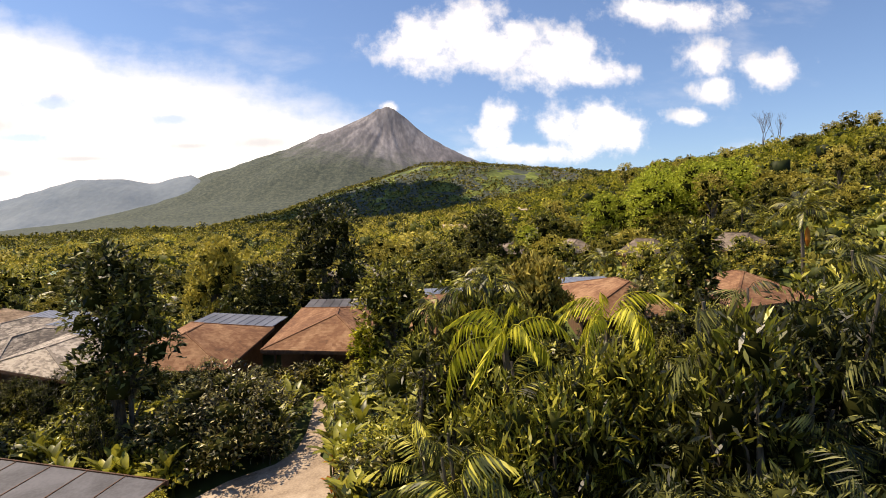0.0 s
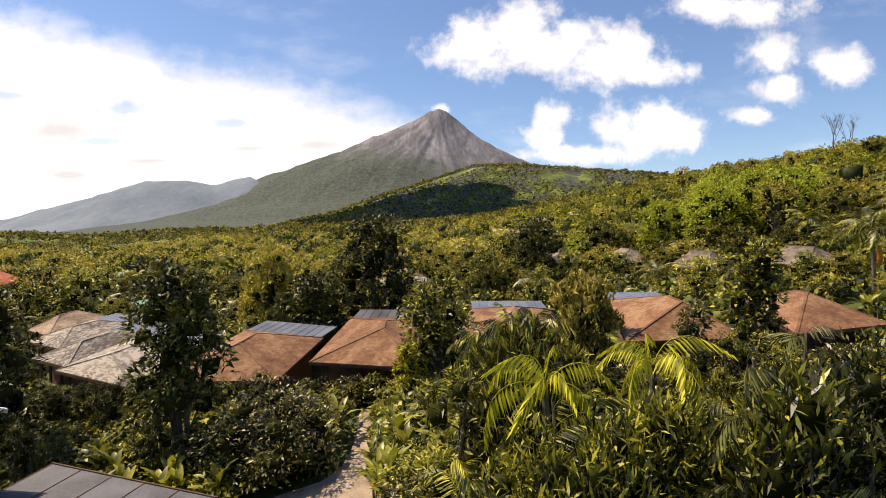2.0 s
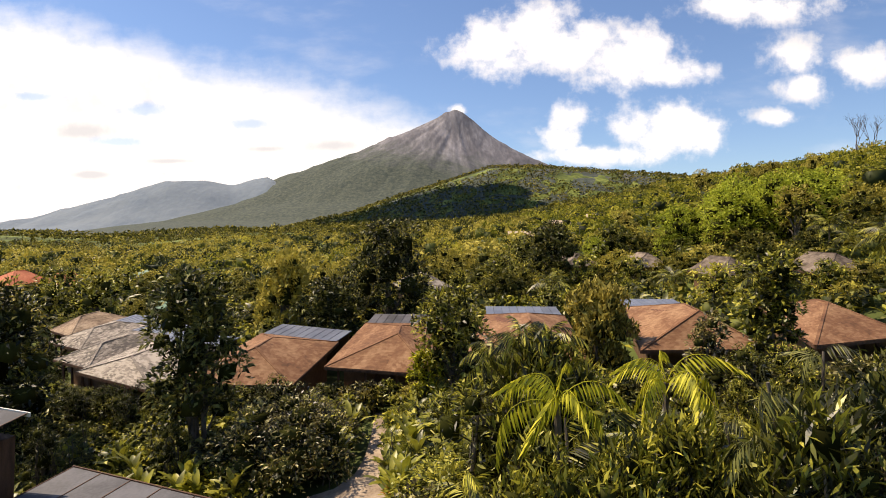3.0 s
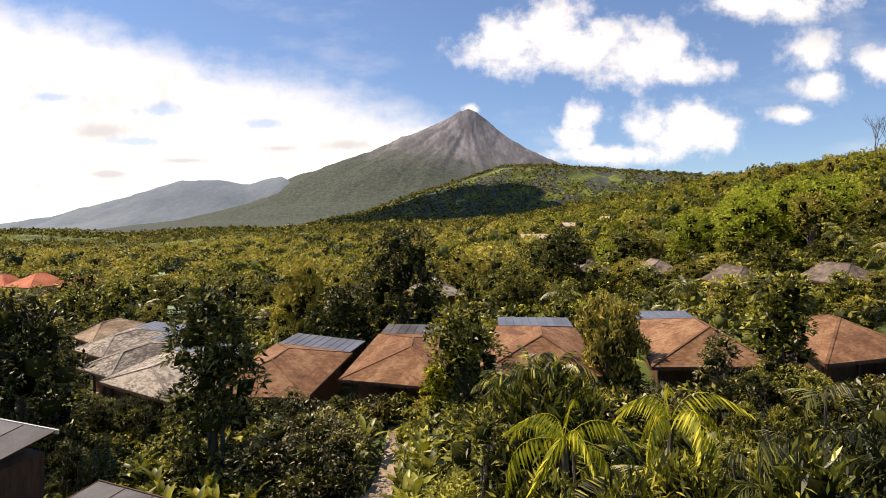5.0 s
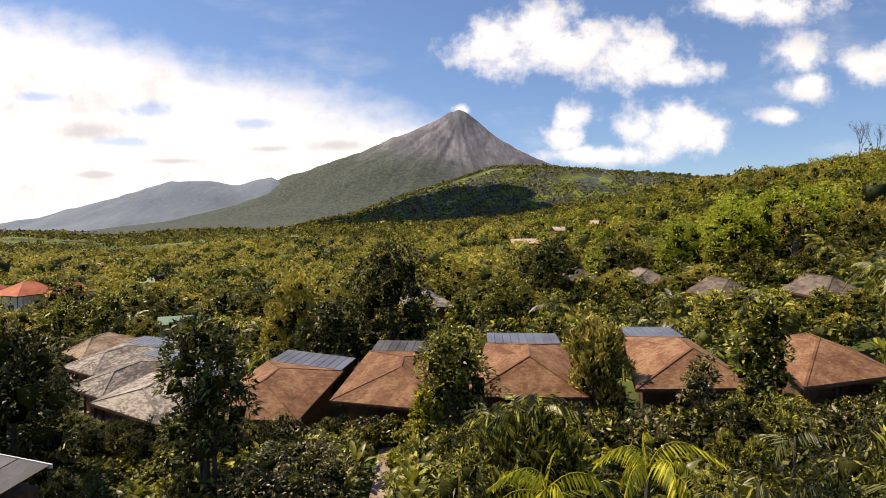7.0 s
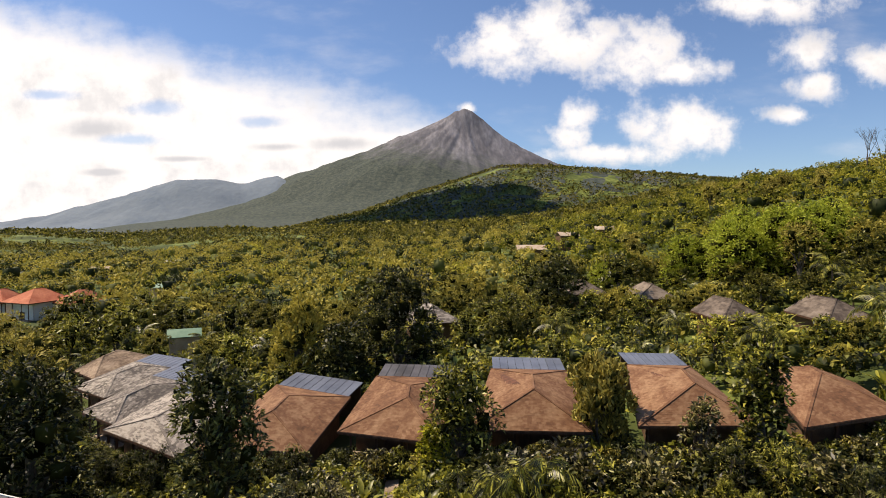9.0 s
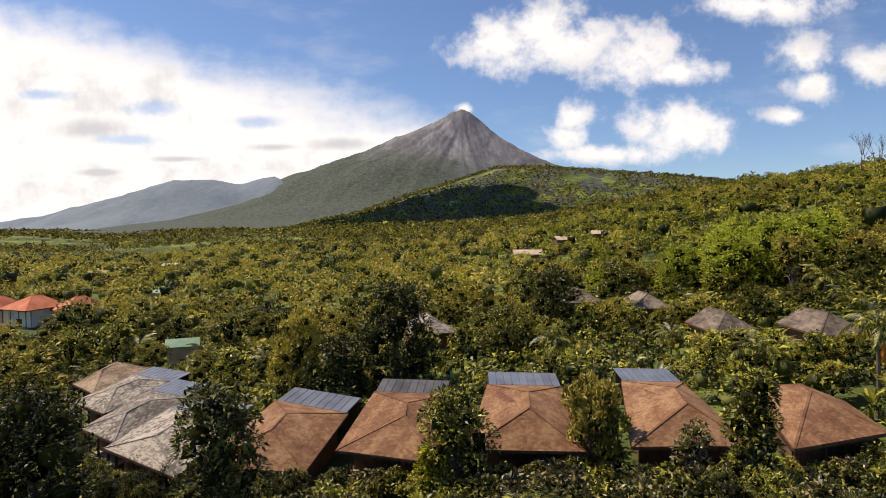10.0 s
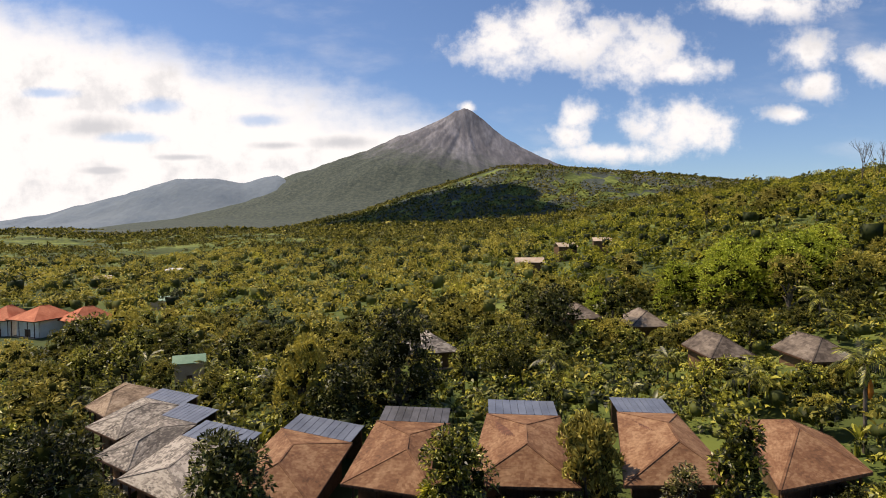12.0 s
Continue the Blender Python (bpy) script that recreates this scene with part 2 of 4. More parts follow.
# ---- building helpers ----
def soup(name, verts, faces, mat, parent=None, label="", kind="", core=None):
    """One mesh object from arrays of corners and quads or triangles. core: corners, quads and material of the dark
    lumps that paint a crown's inner shade.
    """
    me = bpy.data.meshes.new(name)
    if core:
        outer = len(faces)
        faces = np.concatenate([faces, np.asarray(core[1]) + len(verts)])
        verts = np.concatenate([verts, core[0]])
    v = np.asarray(verts, dtype=np.float32)
    fc = np.asarray(faces, dtype=np.int32)
    me.vertices.add(len(v))
    me.vertices.foreach_set("co", v.ravel())
    k = fc.shape[1]
    me.loops.add(fc.size)
    me.loops.foreach_set("vertex_index", fc.ravel())
    me.polygons.add(len(fc))
    me.polygons.foreach_set("loop_start", np.arange(0, fc.size, k, dtype=np.int32))
    me.update(calc_edges=True)
    me.materials.append(mat)
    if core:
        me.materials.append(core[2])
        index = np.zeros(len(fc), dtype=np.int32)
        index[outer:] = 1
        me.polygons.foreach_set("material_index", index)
    ob = new(name, me)
    if parent is not None:
        ob.parent = parent
    return tagged(ob, label=label, kind=kind)


def part(name, bm, mat, parent, label=""):
    me = bpy.data.meshes.new(name)
    bm.to_mesh(me)
    bm.free()
    me.materials.append(mat)
    ob = new(name, me)
    ob.parent = parent
    return tagged(ob, label=label)


def box_bm(bm, x0, x1, y0, y1, z0, z1):
    vs = [bm.verts.new((x, y, z)) for z in (z0, z1) for x, y in ((x0, y0), (x1, y0), (x1, y1), (x0, y1))]
    for q in ((3, 2, 1, 0), (4, 5, 6, 7), (0, 1, 5, 4), (1, 2, 6, 5), (2, 3, 7, 6), (3, 0, 4, 7)):
        bm.faces.new([vs[i] for i in q])
    return vs


def sstep(a, b, x):
    t = np.clip((np.asarray(x, dtype=float) - a) / (b - a), 0, 1)
    return t * t * (3 - 2 * t)


# ---- the land ----
def land(x, y):
    """Height of the ground: rises to the east, runs flat to the west, climbs slowly north to a wooded hill."""
    x, y = np.asarray(x, dtype=float), np.asarray(y, dtype=float)
    near = 0.087 * np.clip(x, -45, 400) + 0.12 * np.clip(x - 30, 0, 210) - 0.4
    az = x / np.maximum(y, 30)
    north = 0.021 * np.clip(y - 110, 0, 3000) * sstep(-0.55, 0.05, az) - 2.0 * sstep(65, 120, y) * sstep(20, -20, x)
    near = near * (1 - 0.75 * sstep(500, 1400, y))
    ridge = np.interp(az, [-0.30, -0.20, -0.10, 0.0, 0.06, 0.14, 0.25, 0.37, 0.5, 0.9], [0, 45, 120, 190, 232, 228, 205, 185, 150, 120])
    hill = ridge * sstep(1750, 2600, y) * (1 - 0.75 * sstep(2700, 3300, y))
    roll = (6 * np.sin(x * 0.011 + y * 0.006) + 5 * np.sin(y * 0.017 - x * 0.004 + 1)) * sstep(260, 600, y) * sstep(-0.05, -0.25, az) * (1 - sstep(2600, 3100, y))
    dip = 2.6 * np.exp(-((x + 20) / 9) ** 2 - ((y - 24) / 9) ** 2)
    return near + north + hill + roll - dip


def heights(x, y, cone_only=False):
    """The land with the mountains behind it."""
    x, y = np.asarray(x, dtype=float), np.asarray(y, dtype=float)
    z = land(x, y)
    dx, dy = x - 3, (y - 4300) * np.where(y < 4300, 1.7, 1.0)
    r = np.hypot(dx, dy)
    west = np.interp(r, [0, 60, 200, 340, 512, 730, 940, 1110, 1281, 1622, 1793, 2300, 3200], [908, 884, 803, 740, 678, 575, 508, 452, 388, 240, 172, 60, 0])
    east = np.interp(r, [0, 60, 130, 213, 340, 512, 704, 1000, 1500, 2200, 3200], [908, 882, 826, 752, 665, 562, 475, 360, 215, 80, 0])
    k = sstep(-0.5, 0.5, dx / np.maximum(r, 1))
    cone = west * (1 - k) + east * k
    side = x / np.maximum(y, 500)
    crest = np.interp(side, [-0.95, -0.81, -0.757, -0.695, -0.643, -0.561, -0.51, -0.484, -0.449, -0.409, -0.391, -0.363, -0.33, -0.31, -0.27], [0.004, 0.017, 0.024, 0.040, 0.051, 0.0737, 0.0873, 0.0900, 0.0877, 0.0843, 0.0812, 0.0889, 0.0965, 0.088, 0.03])
    wall = (crest * 4000 + 15) * sstep(3250, 4000, y)
    if cone_only:
        return np.maximum(z, 14 + cone * sstep(1700, 3300, y)) - 60 * sstep(-1900, -2300, x)
    return np.maximum(z, wall)


def fnoise(x, y, s):
    return np.array([noise.fractal(Vector((a * s, b * s, 3.7)), 0.9, 2.1, 5) for a, b in zip(np.ravel(x), np.ravel(y))]).reshape(np.shape(x))


def sheet(name, xs, ys, zf, mat, label, category):
    gx, gy = np.meshgrid(xs, ys)
    gz = zf(gx, gy)
    n, m = gx.shape
    idx = np.arange(n * m).reshape(n, m)
    faces = np.stack([idx[:-1, :-1], idx[:-1, 1:], idx[1:, 1:], idx[1:, :-1]], -1).reshape(-1, 4)
    ob = soup(name, np.stack([gx, gy, gz], -1).reshape(-1, 3), faces, mat, kind="structure")
    for p in ob.data.polygons:
        p.use_smooth = True
    return tagged(ob, label, category)


def axis(stops):
    """Grid lines: (end, step) pairs from a start."""
    out = [stops[0]]
    for end, step in stops[1:]:
        n = max(1, round((end - out[-1]) / step))
        out += list(np.linspace(out[-1], end, n + 1)[1:])
    return np.array(out)


gx_lines = axis([-4900, (-2600, 120), (-900, 60), (-120, 30), (120, 4), (900, 30), (2600, 80), (4900, 200)])
gy_lines = axis([-4900, (-600, 300), (-60, 40), (140, 4), (900, 25), (3300, 50), (4900, 200)])


def land_rough(x, y):
    z = land(x, y)
    return z + fnoise(x, y, 0.02) * np.clip(np.hypot(x, y - 40) / 90 - 0.6, 0, 4) * 0.8


ground = sheet("ground", gx_lines, gy_lines, land_rough, PLAIN, "green tropical ground of garden, forest floor and pasture", "ground")


def volcano_material():
    m = material("volcano_rock", [(0.3, (0.095, 0.091, 0.102)), (0.5, (0.15, 0.143, 0.156)), (0.72, (0.27, 0.255, 0.268))], scale=0.006, fine=0.04, rough=0.95, bump=3.0, stretch=(1.3, 0.5, 0.22))
    nt = m.node_tree
    bs = next(n for n in nt.nodes if n.type == "BSDF_PRINCIPLED")
    rock = bs.inputs["Base Color"].links[0].from_socket
    geo = nt.nodes.new("ShaderNodeNewGeometry")
    sp = nt.nodes.new("ShaderNodeSeparateXYZ")
    nt.links.new(geo.outputs["Position"], sp.inputs[0])
    ns = nt.nodes.new("ShaderNodeTexNoise")
    ns.inputs["Scale"].default_value, ns.inputs["Detail"].default_value = 0.009, 8
    ns.inputs["Roughness"].default_value = 0.7
    nt.links.new(geo.outputs["Position"], ns.inputs["Vector"])
    # vegetation reaches higher on the west side
    lim = vmath(nt, "MULTIPLY_ADD", sp.outputs[0], -0.22, vmath(nt, "MULTIPLY_ADD", ns.outputs[0], 460.0, 250.0))
    green = smooth(nt, vmath(nt, "SUBTRACT", lim, sp.outputs[2]), -130, 170)
    gr = nt.nodes.new("ShaderNodeMix")
    gr.data_type = "RGBA"
    n3 = nt.nodes.new("ShaderNodeTexNoise")
    n3.inputs["Scale"].default_value, n3.inputs["Detail"].default_value, n3.inputs["Roughness"].default_value = 0.05, 6, 0.7
    nt.links.new(geo.outputs["Position"], n3.inputs["Vector"])
    nt.links.new(smooth(nt, n3.outputs[0], 0.30, 0.75), gr.inputs[0])
    # Flank greens are greyed and blued: distance haze put into the colour.
    gr.inputs[6].default_value, gr.inputs[7].default_value = (0.036, 0.049, 0.045, 1), (0.108, 0.120, 0.085, 1)
    mx = nt.nodes.new("ShaderNodeMix")
    mx.data_type = "RGBA"
    nt.links.new(green, mx.inputs[0])
    nt.links.new(rock, mx.inputs[6])
    nt.links.new(gr.outputs[2], mx.inputs[7])
    nt.links.new(mx.outputs[2], bs.inputs["Base Color"])
    return m


def volcano_height(x, y):
    z = heights(x, y, True)
    dx, dy = x - 3, y - 4300
    r = np.hypot(dx, dy)
    a = np.arctan2(dx, -dy)
    g = np.array([noise.fractal(Vector((p * 7.0, q * 0.0012, 1.3)), 0.8, 2.2, 6) for p, q in zip(a.ravel(), r.ravel())]).reshape(a.shape)
    n2 = fnoise(x, y, 0.004)
    crag = 9 * np.exp(-((dx + 75) / 28) ** 2) * np.exp(-(dy / 200) ** 2) - 7 * np.exp(-((dx + 40) / 22) ** 2)
    return z + (g * 13 * np.clip(r / 250, 0.08, 1) + n2 * 14 * np.clip(r / 300, 0.05, 1)) * sstep(3100, 3600, y) + crag * np.exp(-(r / 160) ** 2) - 9 * sstep(1900, 1700, y)


volcano = sheet("volcano", axis([-2600, (-1300, 40), (-700, 22), (700, 11), (1900, 30)]), axis([1650, (3100, 60), (3700, 32), (4450, 16), (4800, 60)]), volcano_height, volcano_material(),
                "grey bare volcanic cone with gullied slopes and green lower flanks", "volcano")


def range_height(x, y):
    z = heights(x, y) + fnoise(x, y, 0.006) * 13 * sstep(3300, 3700, y) - 15 * sstep(3400, 3250, y)
    return z


mountain = sheet("mountain_range", axis([-4200, (-900, 26)]), axis([3200, (4120, 40)]), range_height, RANGE_HAZE, "distant forested mountain range with haze put into its blue-grey colour", "mountain")


# an unseen cumulus, out of view, placed and sized for the shadow on the wooded hill
def cloud_over(shadow, away, half, seed):
    rg = random.Random(seed)
    bm = bmesh.new()
    for k in range(30):
        a, t = rg.uniform(0, 6.28), math.sqrt(rg.random())
        m = Matrix.Translation((half[0] * t * math.cos(a), half[1] * t * math.sin(a), rg.uniform(0, 40))) @ Matrix.Diagonal((half[0] * 0.36, half[1] * 0.42, 45, 1))
        bmesh.ops.create_icosphere(bm, subdivisions=2, radius=1.0, matrix=m)
    for v in bm.verts:
        v.co += Vector((1, 1, 0.6)) * 22 * noise.noise(v.co * 0.02)
    me = bpy.data.meshes.new("cloud")
    bm.to_mesh(me)
    bm.free()
    me.materials.append(material("cloud_white", [(0.3, (0.8, 0.8, 0.8)), (0.7, (0.88, 0.88, 0.88))], scale=0.02, rough=1.0))
    ob = new("cloud", me)
    ob.location = Vector(shadow) + SUN_DIR * away
    return tagged(ob, "white cumulus cloud out of view that shades the wooded hill", "cloud")


cloud_over((-150, 2080, 120), 1500, (400, 240), 4)


# ---- houses ----
def shingle_rows(corners, course, width, rng, lift=0.05):
    """Lapped shingles over one slope. corners: the two ends of the eave, then the upper end or ends, in order round the slope."""
    c = [Vector(p) for p in corners]
    c3 = c[3] if len(c) > 3 else c[2]
    nrm = (c[1] - c[0]).cross(c3 - c[0]).normalized()
    rows = max(3, round(((c3 - c[0]).length * 0.5 + (c[2] - c[1]).length * 0.5) / course))
    verts, faces = [], []
    for k in range(rows):
        v0, v1 = k / rows, min(1.0, (k + 1.08) / rows)
        length = (c[0].lerp(c3, v0) - c[1].lerp(c[2], v0)).length
        n = max(1, round(length / width))
        cuts = [0.0] + sorted(min(0.999, max(0.001, (j + (k % 2) * 0.5 + rng.uniform(-0.12, 0.12)) / n)) for j in range(1, n)) + [1.0]
        for a, b in zip(cuts, cuts[1:]):
            low = lift + rng.uniform(0.006, 0.016)
            i = len(verts)
            for u, v, z in ((a, v0, low), (b, v0, low), (b, v1, lift), (a, v1, lift)):
                verts.append(c[0].lerp(c[1], u).lerp(c3.lerp(c[2], u), v) + nrm * z)
            faces.append((i, i + 1, i + 2, i + 3))
    return verts, faces


def beam(bm, a, b, w, h):
    """A squared bar from a to b."""
    a, b = Vector(a), Vector(b)
    d = (b - a).normalized()
    side = d.cross(Vector((0, 0, 1))).normalized() * w / 2
    up = side.cross(d).normalized() * h / 2
    vs = [bm.verts.new(p + s * side + u * up) for p in (a, b) for s, u in ((-1, -1), (1, -1), (1, 1), (-1, 1))]
    for q in ((3, 2, 1, 0), (4, 5, 6, 7), (0, 1, 5, 4), (1, 2, 6, 5), (2, 3, 7, 6), (3, 0, 4, 7)):
        bm.faces.new([vs[i] for i in q])


def slab(bm, a, b, thick, z0, z1):
    """An upright wall from a to b in plan."""
    d = Vector((b[0] - a[0], b[1] - a[1], 0)).normalized()
    n = Vector((-d.y, d.x, 0)) * thick / 2
    vs = [bm.verts.new((p[0] + k * n.x, p[1] + k * n.y, z)) for z in (z0, z1) for p, k in ((a, -1), (b, -1), (b, 1), (a, 1))]
    for q in ((3, 2, 1, 0), (4, 5, 6, 7), (0, 1, 5, 4), (1, 2, 6, 5), (2, 3, 7, 6), (3, 0, 4, 7)):
        bm.faces.new([vs[i] for i in q])


def bungalow(m, w, D, base, tile, bed, label, seed, panel=True, rise=2.4, back=1.2, sheet_mat=None, group="bungalows in a row", course=0.3, front=3.4, ridge=7.8, plan=None, deep=4.2, wall_mat=None):
    """A bungalow under a hipped shingle roof. Local origin: front left corner of the eave. base: the ground below the
    eave.
    plan: the other corners of the eave and the two ends of the ridge, set off square to fit the camera's view."""
    rng = random.Random(seed)
    root = tagged(new("bungalow"), label, "house", group)
    root.matrix_world = m
    sw = (0, 0, 0)
    se, ne, nw, fa, ba = plan or ((w, 0, 0), (w - 0.5, D, back), (0.5, D, back), (w * 0.56, front, rise), (w * 0.57, ridge, rise + 0.03))

    def at(u, v):
        a, b = Vector(sw).lerp(Vector(se), u), Vector(nw).lerp(Vector(ne), u)
        return a.lerp(b, v)

    bm = bmesh.new()
    v = {k: bm.verts.new(p) for k, p in zip("abcdef", (sw, se, ne, nw, (fa[0], fa[1], fa[2] - 0.12), (ba[0], ba[1], ba[2] - 0.12)))}
    for f in ("abe", "bcfe", "cdf", "daef"):
        bm.faces.new([v[k] for k in f])
    low = {k: bm.verts.new(Vector(p) + Vector((0, 0, -0.16))) for k, p in zip("abcd", (sw, se, ne, nw))}
    for p, q in ("ab", "bc", "cd", "da"):
        bm.faces.new((v[p], low[p], low[q], v[q]))
    bm.faces.new([low[k] for k in "dcba"])
    roof = part("roof", bm, bed, root)
    verts, faces = [], []
    for poly in ((sw, se, fa), (se, ne, ba, fa), (nw, sw, fa, ba), (ne, nw, ba)):
        a, b = shingle_rows(poly, course, course * 1.25, rng)
        n = len(verts)
        verts += a
        faces += [tuple(i + n for i in q) for q in b]
    soup("shingles", [tuple(p) for p in verts], faces, tile, roof, kind="stuff")
    for a, b in ((sw, fa), (se, fa), (fa, ba), (ba, ne), (ba, nw)):
        bm = bmesh.new()
        up = Vector((0, 0, 0.06))
        beam(bm, Vector(a) + up, Vector(b) + up, 0.2, 0.05)
        part("ridge_cap", bm, tile, roof)
    for a, b in ((sw, se), (se, ne), (nw, sw)):
        bm = bmesh.new()
        d = Vector((0, 0, -0.1))
        out = (Vector(b) - Vector(a)).cross(Vector((0, 0, 1))).normalized() * 0.03
        beam(bm, Vector(a) + d + out, Vector(b) + d + out, 0.05, 0.2)
        part("fascia", bm, WOOD, roof)
    # walls, set back under the eave, with a terrace front
    for name, a, b in (("front_wall", at(0.11, 0.18), at(0.89, 0.18)), ("side_wall", at(0.11, 0.2), at(0.11, 0.9)), ("side_wall", at(0.89, 0.2), at(0.89, 0.9)), ("rear_wall", at(0.13, 0.9), at(0.87, 0.9))):
        bm = bmesh.new()
        slab(bm, a, b, 0.2, base, -0.05 if name == "front_wall" else 0.1)
        part(name, bm, wall_mat or WALL, root)
    bm = bmesh.new()
    slab(bm, at(0.4, 0.168), at(0.6, 0.168), 0.06, base + 0.1, base + 2.15)
    part("door", bm, WOOD, root)
    bm = bmesh.new()
    lo, hi = [], []
    for p in (at(0.08, 0.05), at(0.92, 0.05), at(0.92, 0.165), at(0.08, 0.165)):
        lo.append(bm.verts.new((p.x, p.y, base)))
        hi.append(bm.verts.new((p.x, p.y, base + 0.12)))
    bm.faces.new(hi)
    for i in range(4):
        bm.faces.new((lo[i], lo[(i + 1) % 4], hi[(i + 1) % 4], hi[i]))
    part("terrace", bm, PAVING, root)
    for u in (0.1, 0.36, 0.66, 0.9):
        p = at(u, 0.07)
        bm = bmesh.new()
        box_bm(bm, p.x - 0.08, p.x + 0.08, p.y - 0.08, p.y + 0.08, base + 0.12, -0.05)
        part("post", bm, WOOD, root)
    if panel:
        sheets = 9
        a, b = Vector(nw), Vector(ne)
        across = (b - a).normalized()
        far = Vector((-across.y * 0.45, 1.0, 0)).normalized() * deep + Vector((0, 0, 0.25))
        for i in range(sheets):
            p, q = a.lerp(b, 0.02 + 0.96 * i / sheets) + Vector((0, 0.05, 0.02)), a.lerp(b, 0.02 + 0.96 * (i + 1) / sheets - 0.003) + Vector((0, 0.05, 0.02))
            bm = bmesh.new()
            vs = [bm.verts.new(c + Vector((0, 0, z))) for z in (0, 0.05) for c in (p, q, q + far, p + far)]
            for f in ((3, 2, 1, 0), (4, 5, 6, 7), (0, 1, 5, 4), (1, 2, 6, 5), (2, 3, 7, 6), (3, 0, 4, 7)):
                bm.faces.new([vs[k] for k in f])
            beam(bm, q - across * 0.04 + Vector((0, 0, 0.062)), q + far - across * 0.04 + Vector((0, 0, 0.062)), 0.04, 0.03)
            part("roof_sheet", bm, sheet_mat or METAL, root, "blue-grey metal roof sheet")
        bm = bmesh.new()
        slab(bm, a.lerp(b, 0.05) + far * 0.93, a.lerp(b, 0.95) + far * 0.93, 0.2, base, min(a.z, b.z) + 0.1)
        part("yard_wall", bm, WALL, root)
    return root


T = "bungalow with rusty orange shingle hip roof and blue-grey metal rear roof"
G = "low bungalow with a weathered grey-beige shingle hip roof among garden shrubs"
TAN = "low bungalow with a faded tan shingle hip roof among shrubs"
bungalow(pose(-22.3, 44.4, 0.85), 8.8, 13.2, -2.4, ROOF_TILE, ROOF_BED, T, 2, plan=((9.0, -0.4, 0), (10.3, 10.6, 1.1), (1.9, 14.0, 1.3), (5.2, 2.9, 2.2), (5.2, 7.2, 2.2)))
bungalow(pose(-11.3, 46.2, 1.73), 9.0, 11.4, -2.4, ROOF_TILE, ROOF_BED, T, 3, sheet_mat=SLATE, plan=((8.6, -2.4, 0), (9.2, 11.2, 1.5), (1.4, 11.9, 1.5), (5.5, 2.5, 2.15), (5.4, 6.0, 2.2)))
bungalow(pose(-0.4, 44.2, 2.7), 8.9, 13.2, -2.5, ROOF_TILE, ROOF_BED, T, 4, plan=((9.4, -0.2, 0), (10.0, 13.9, 1.25), (2.3, 14.4, 1.25), (5.25, 2.9, 2.45), (5.7, 7.9, 2.35)))
bungalow(pose(11.9, 42.0, 3.9), 8.7, 13.4, -2.5, ROOF_TILE, ROOF_BED, T, 5, plan=((9.1, 0.4, 0), (9.2, 14.2, 1.05), (3.3, 14.6, 1.05), (5.4, 3.4, 2.3), (6.2, 8.2, 2.2)))
bungalow(pose(22.6, 39.9, 4.64), 10.6, 8.4, -2.5, ROOF_TILE, ROOF_BED, "bungalow with a rusty brown shingle hip roof among palms", 6, panel=False, plan=((9.1, 3.5, 0), (9.9, 9.6, 0.5), (3.4, 13.4, 0.7), (5.9, 8.0, 1.85), (6.6, 10.6, 1.75)))
bungalow(pose(-32.6, 48.6, 0.75), 9.0, 10.5, -2.6, ROOF_GREY, BED_GREY, G, 7, plan=((9.5, -5.8, 0), (9.6, 5.0, 0.8), (1.5, 8.8, 0.85), (5.2, -0.9, 1.5), (5.4, 3.4, 1.55)))
bungalow(pose(-38.4, 54.0, 0.55), 9.0, 10.8, -2.7, ROOF_GREY, BED_GREY, G, 8, plan=((5.4, -3.4, 0), (7.2, 7.4, 0.9), (1.4, 10.2, 0.9), (4.0, 0.9, 1.35), (4.4, 4.8, 1.4)))
bungalow(pose(-45.2, 62.6, 0.5), 9.0, 9.6, -2.9, ROOF_GREY, BED_GREY, G, 9, plan=((6.2, -4.0, 0), (9.0, 5.4, 0.9), (2.0, 8.8, 0.9), (4.4, 1.0, 1.35), (5.0, 4.8, 1.4)), deep=3.4)
bungalow(pose(-50.6, 70.4, 0.4), 9.0, 8.5, -3.2, ROOF_TAN, BED_GREY, TAN, 10, panel=False, plan=((5.2, -4.0, 0), (6.8, 6.2, 0.5), (-0.6, 9.8, 0.5), (2.8, 1.6, 1.5), (2.6, 5.4, 1.5)))
FARS = "small house with a greyish tan hip roof half hidden in trees"
bungalow(pose(-9.2, 91.0, 3.0, 0, 0, 20), 8.5, 9, -3.0, ROOF_GREY, BED_GREY, FARS, 11, panel=False, back=0.3, group="houses in the trees", course=0.5)
bungalow(pose(20.6, 116.0, 5.0, 0, 0, 12), 8.5, 9, -3.2, ROOF_SHADED, BED_GREY, FARS, 12, panel=False, back=0.3, group="houses in the trees", course=0.5)
bungalow(pose(30.5, 104.0, 5.6, 0, 0, 5), 7.5, 9, -3.2, ROOF_SHADED, BED_GREY, FARS, 13, panel=False, back=0.3, group="houses in the trees", course=0.5)
bungalow(pose(33.2, 76.5, 6.1, 0, 0, 10), 7.0, 8, -3.0, ROOF_SHADED, BED_GREY, FARS, 14, panel=False, back=0.3, group="houses in the trees", course=0.5)
bungalow(pose(43.8, 71.5, 6.8, 0, 0, 10), 7.6, 8, -3.0, ROOF_SHADED, BED_GREY, FARS, 15, panel=False, back=0.3, group="houses in the trees", course=0.5)
R = "pale house with bright red clay tile roof, half hidden"
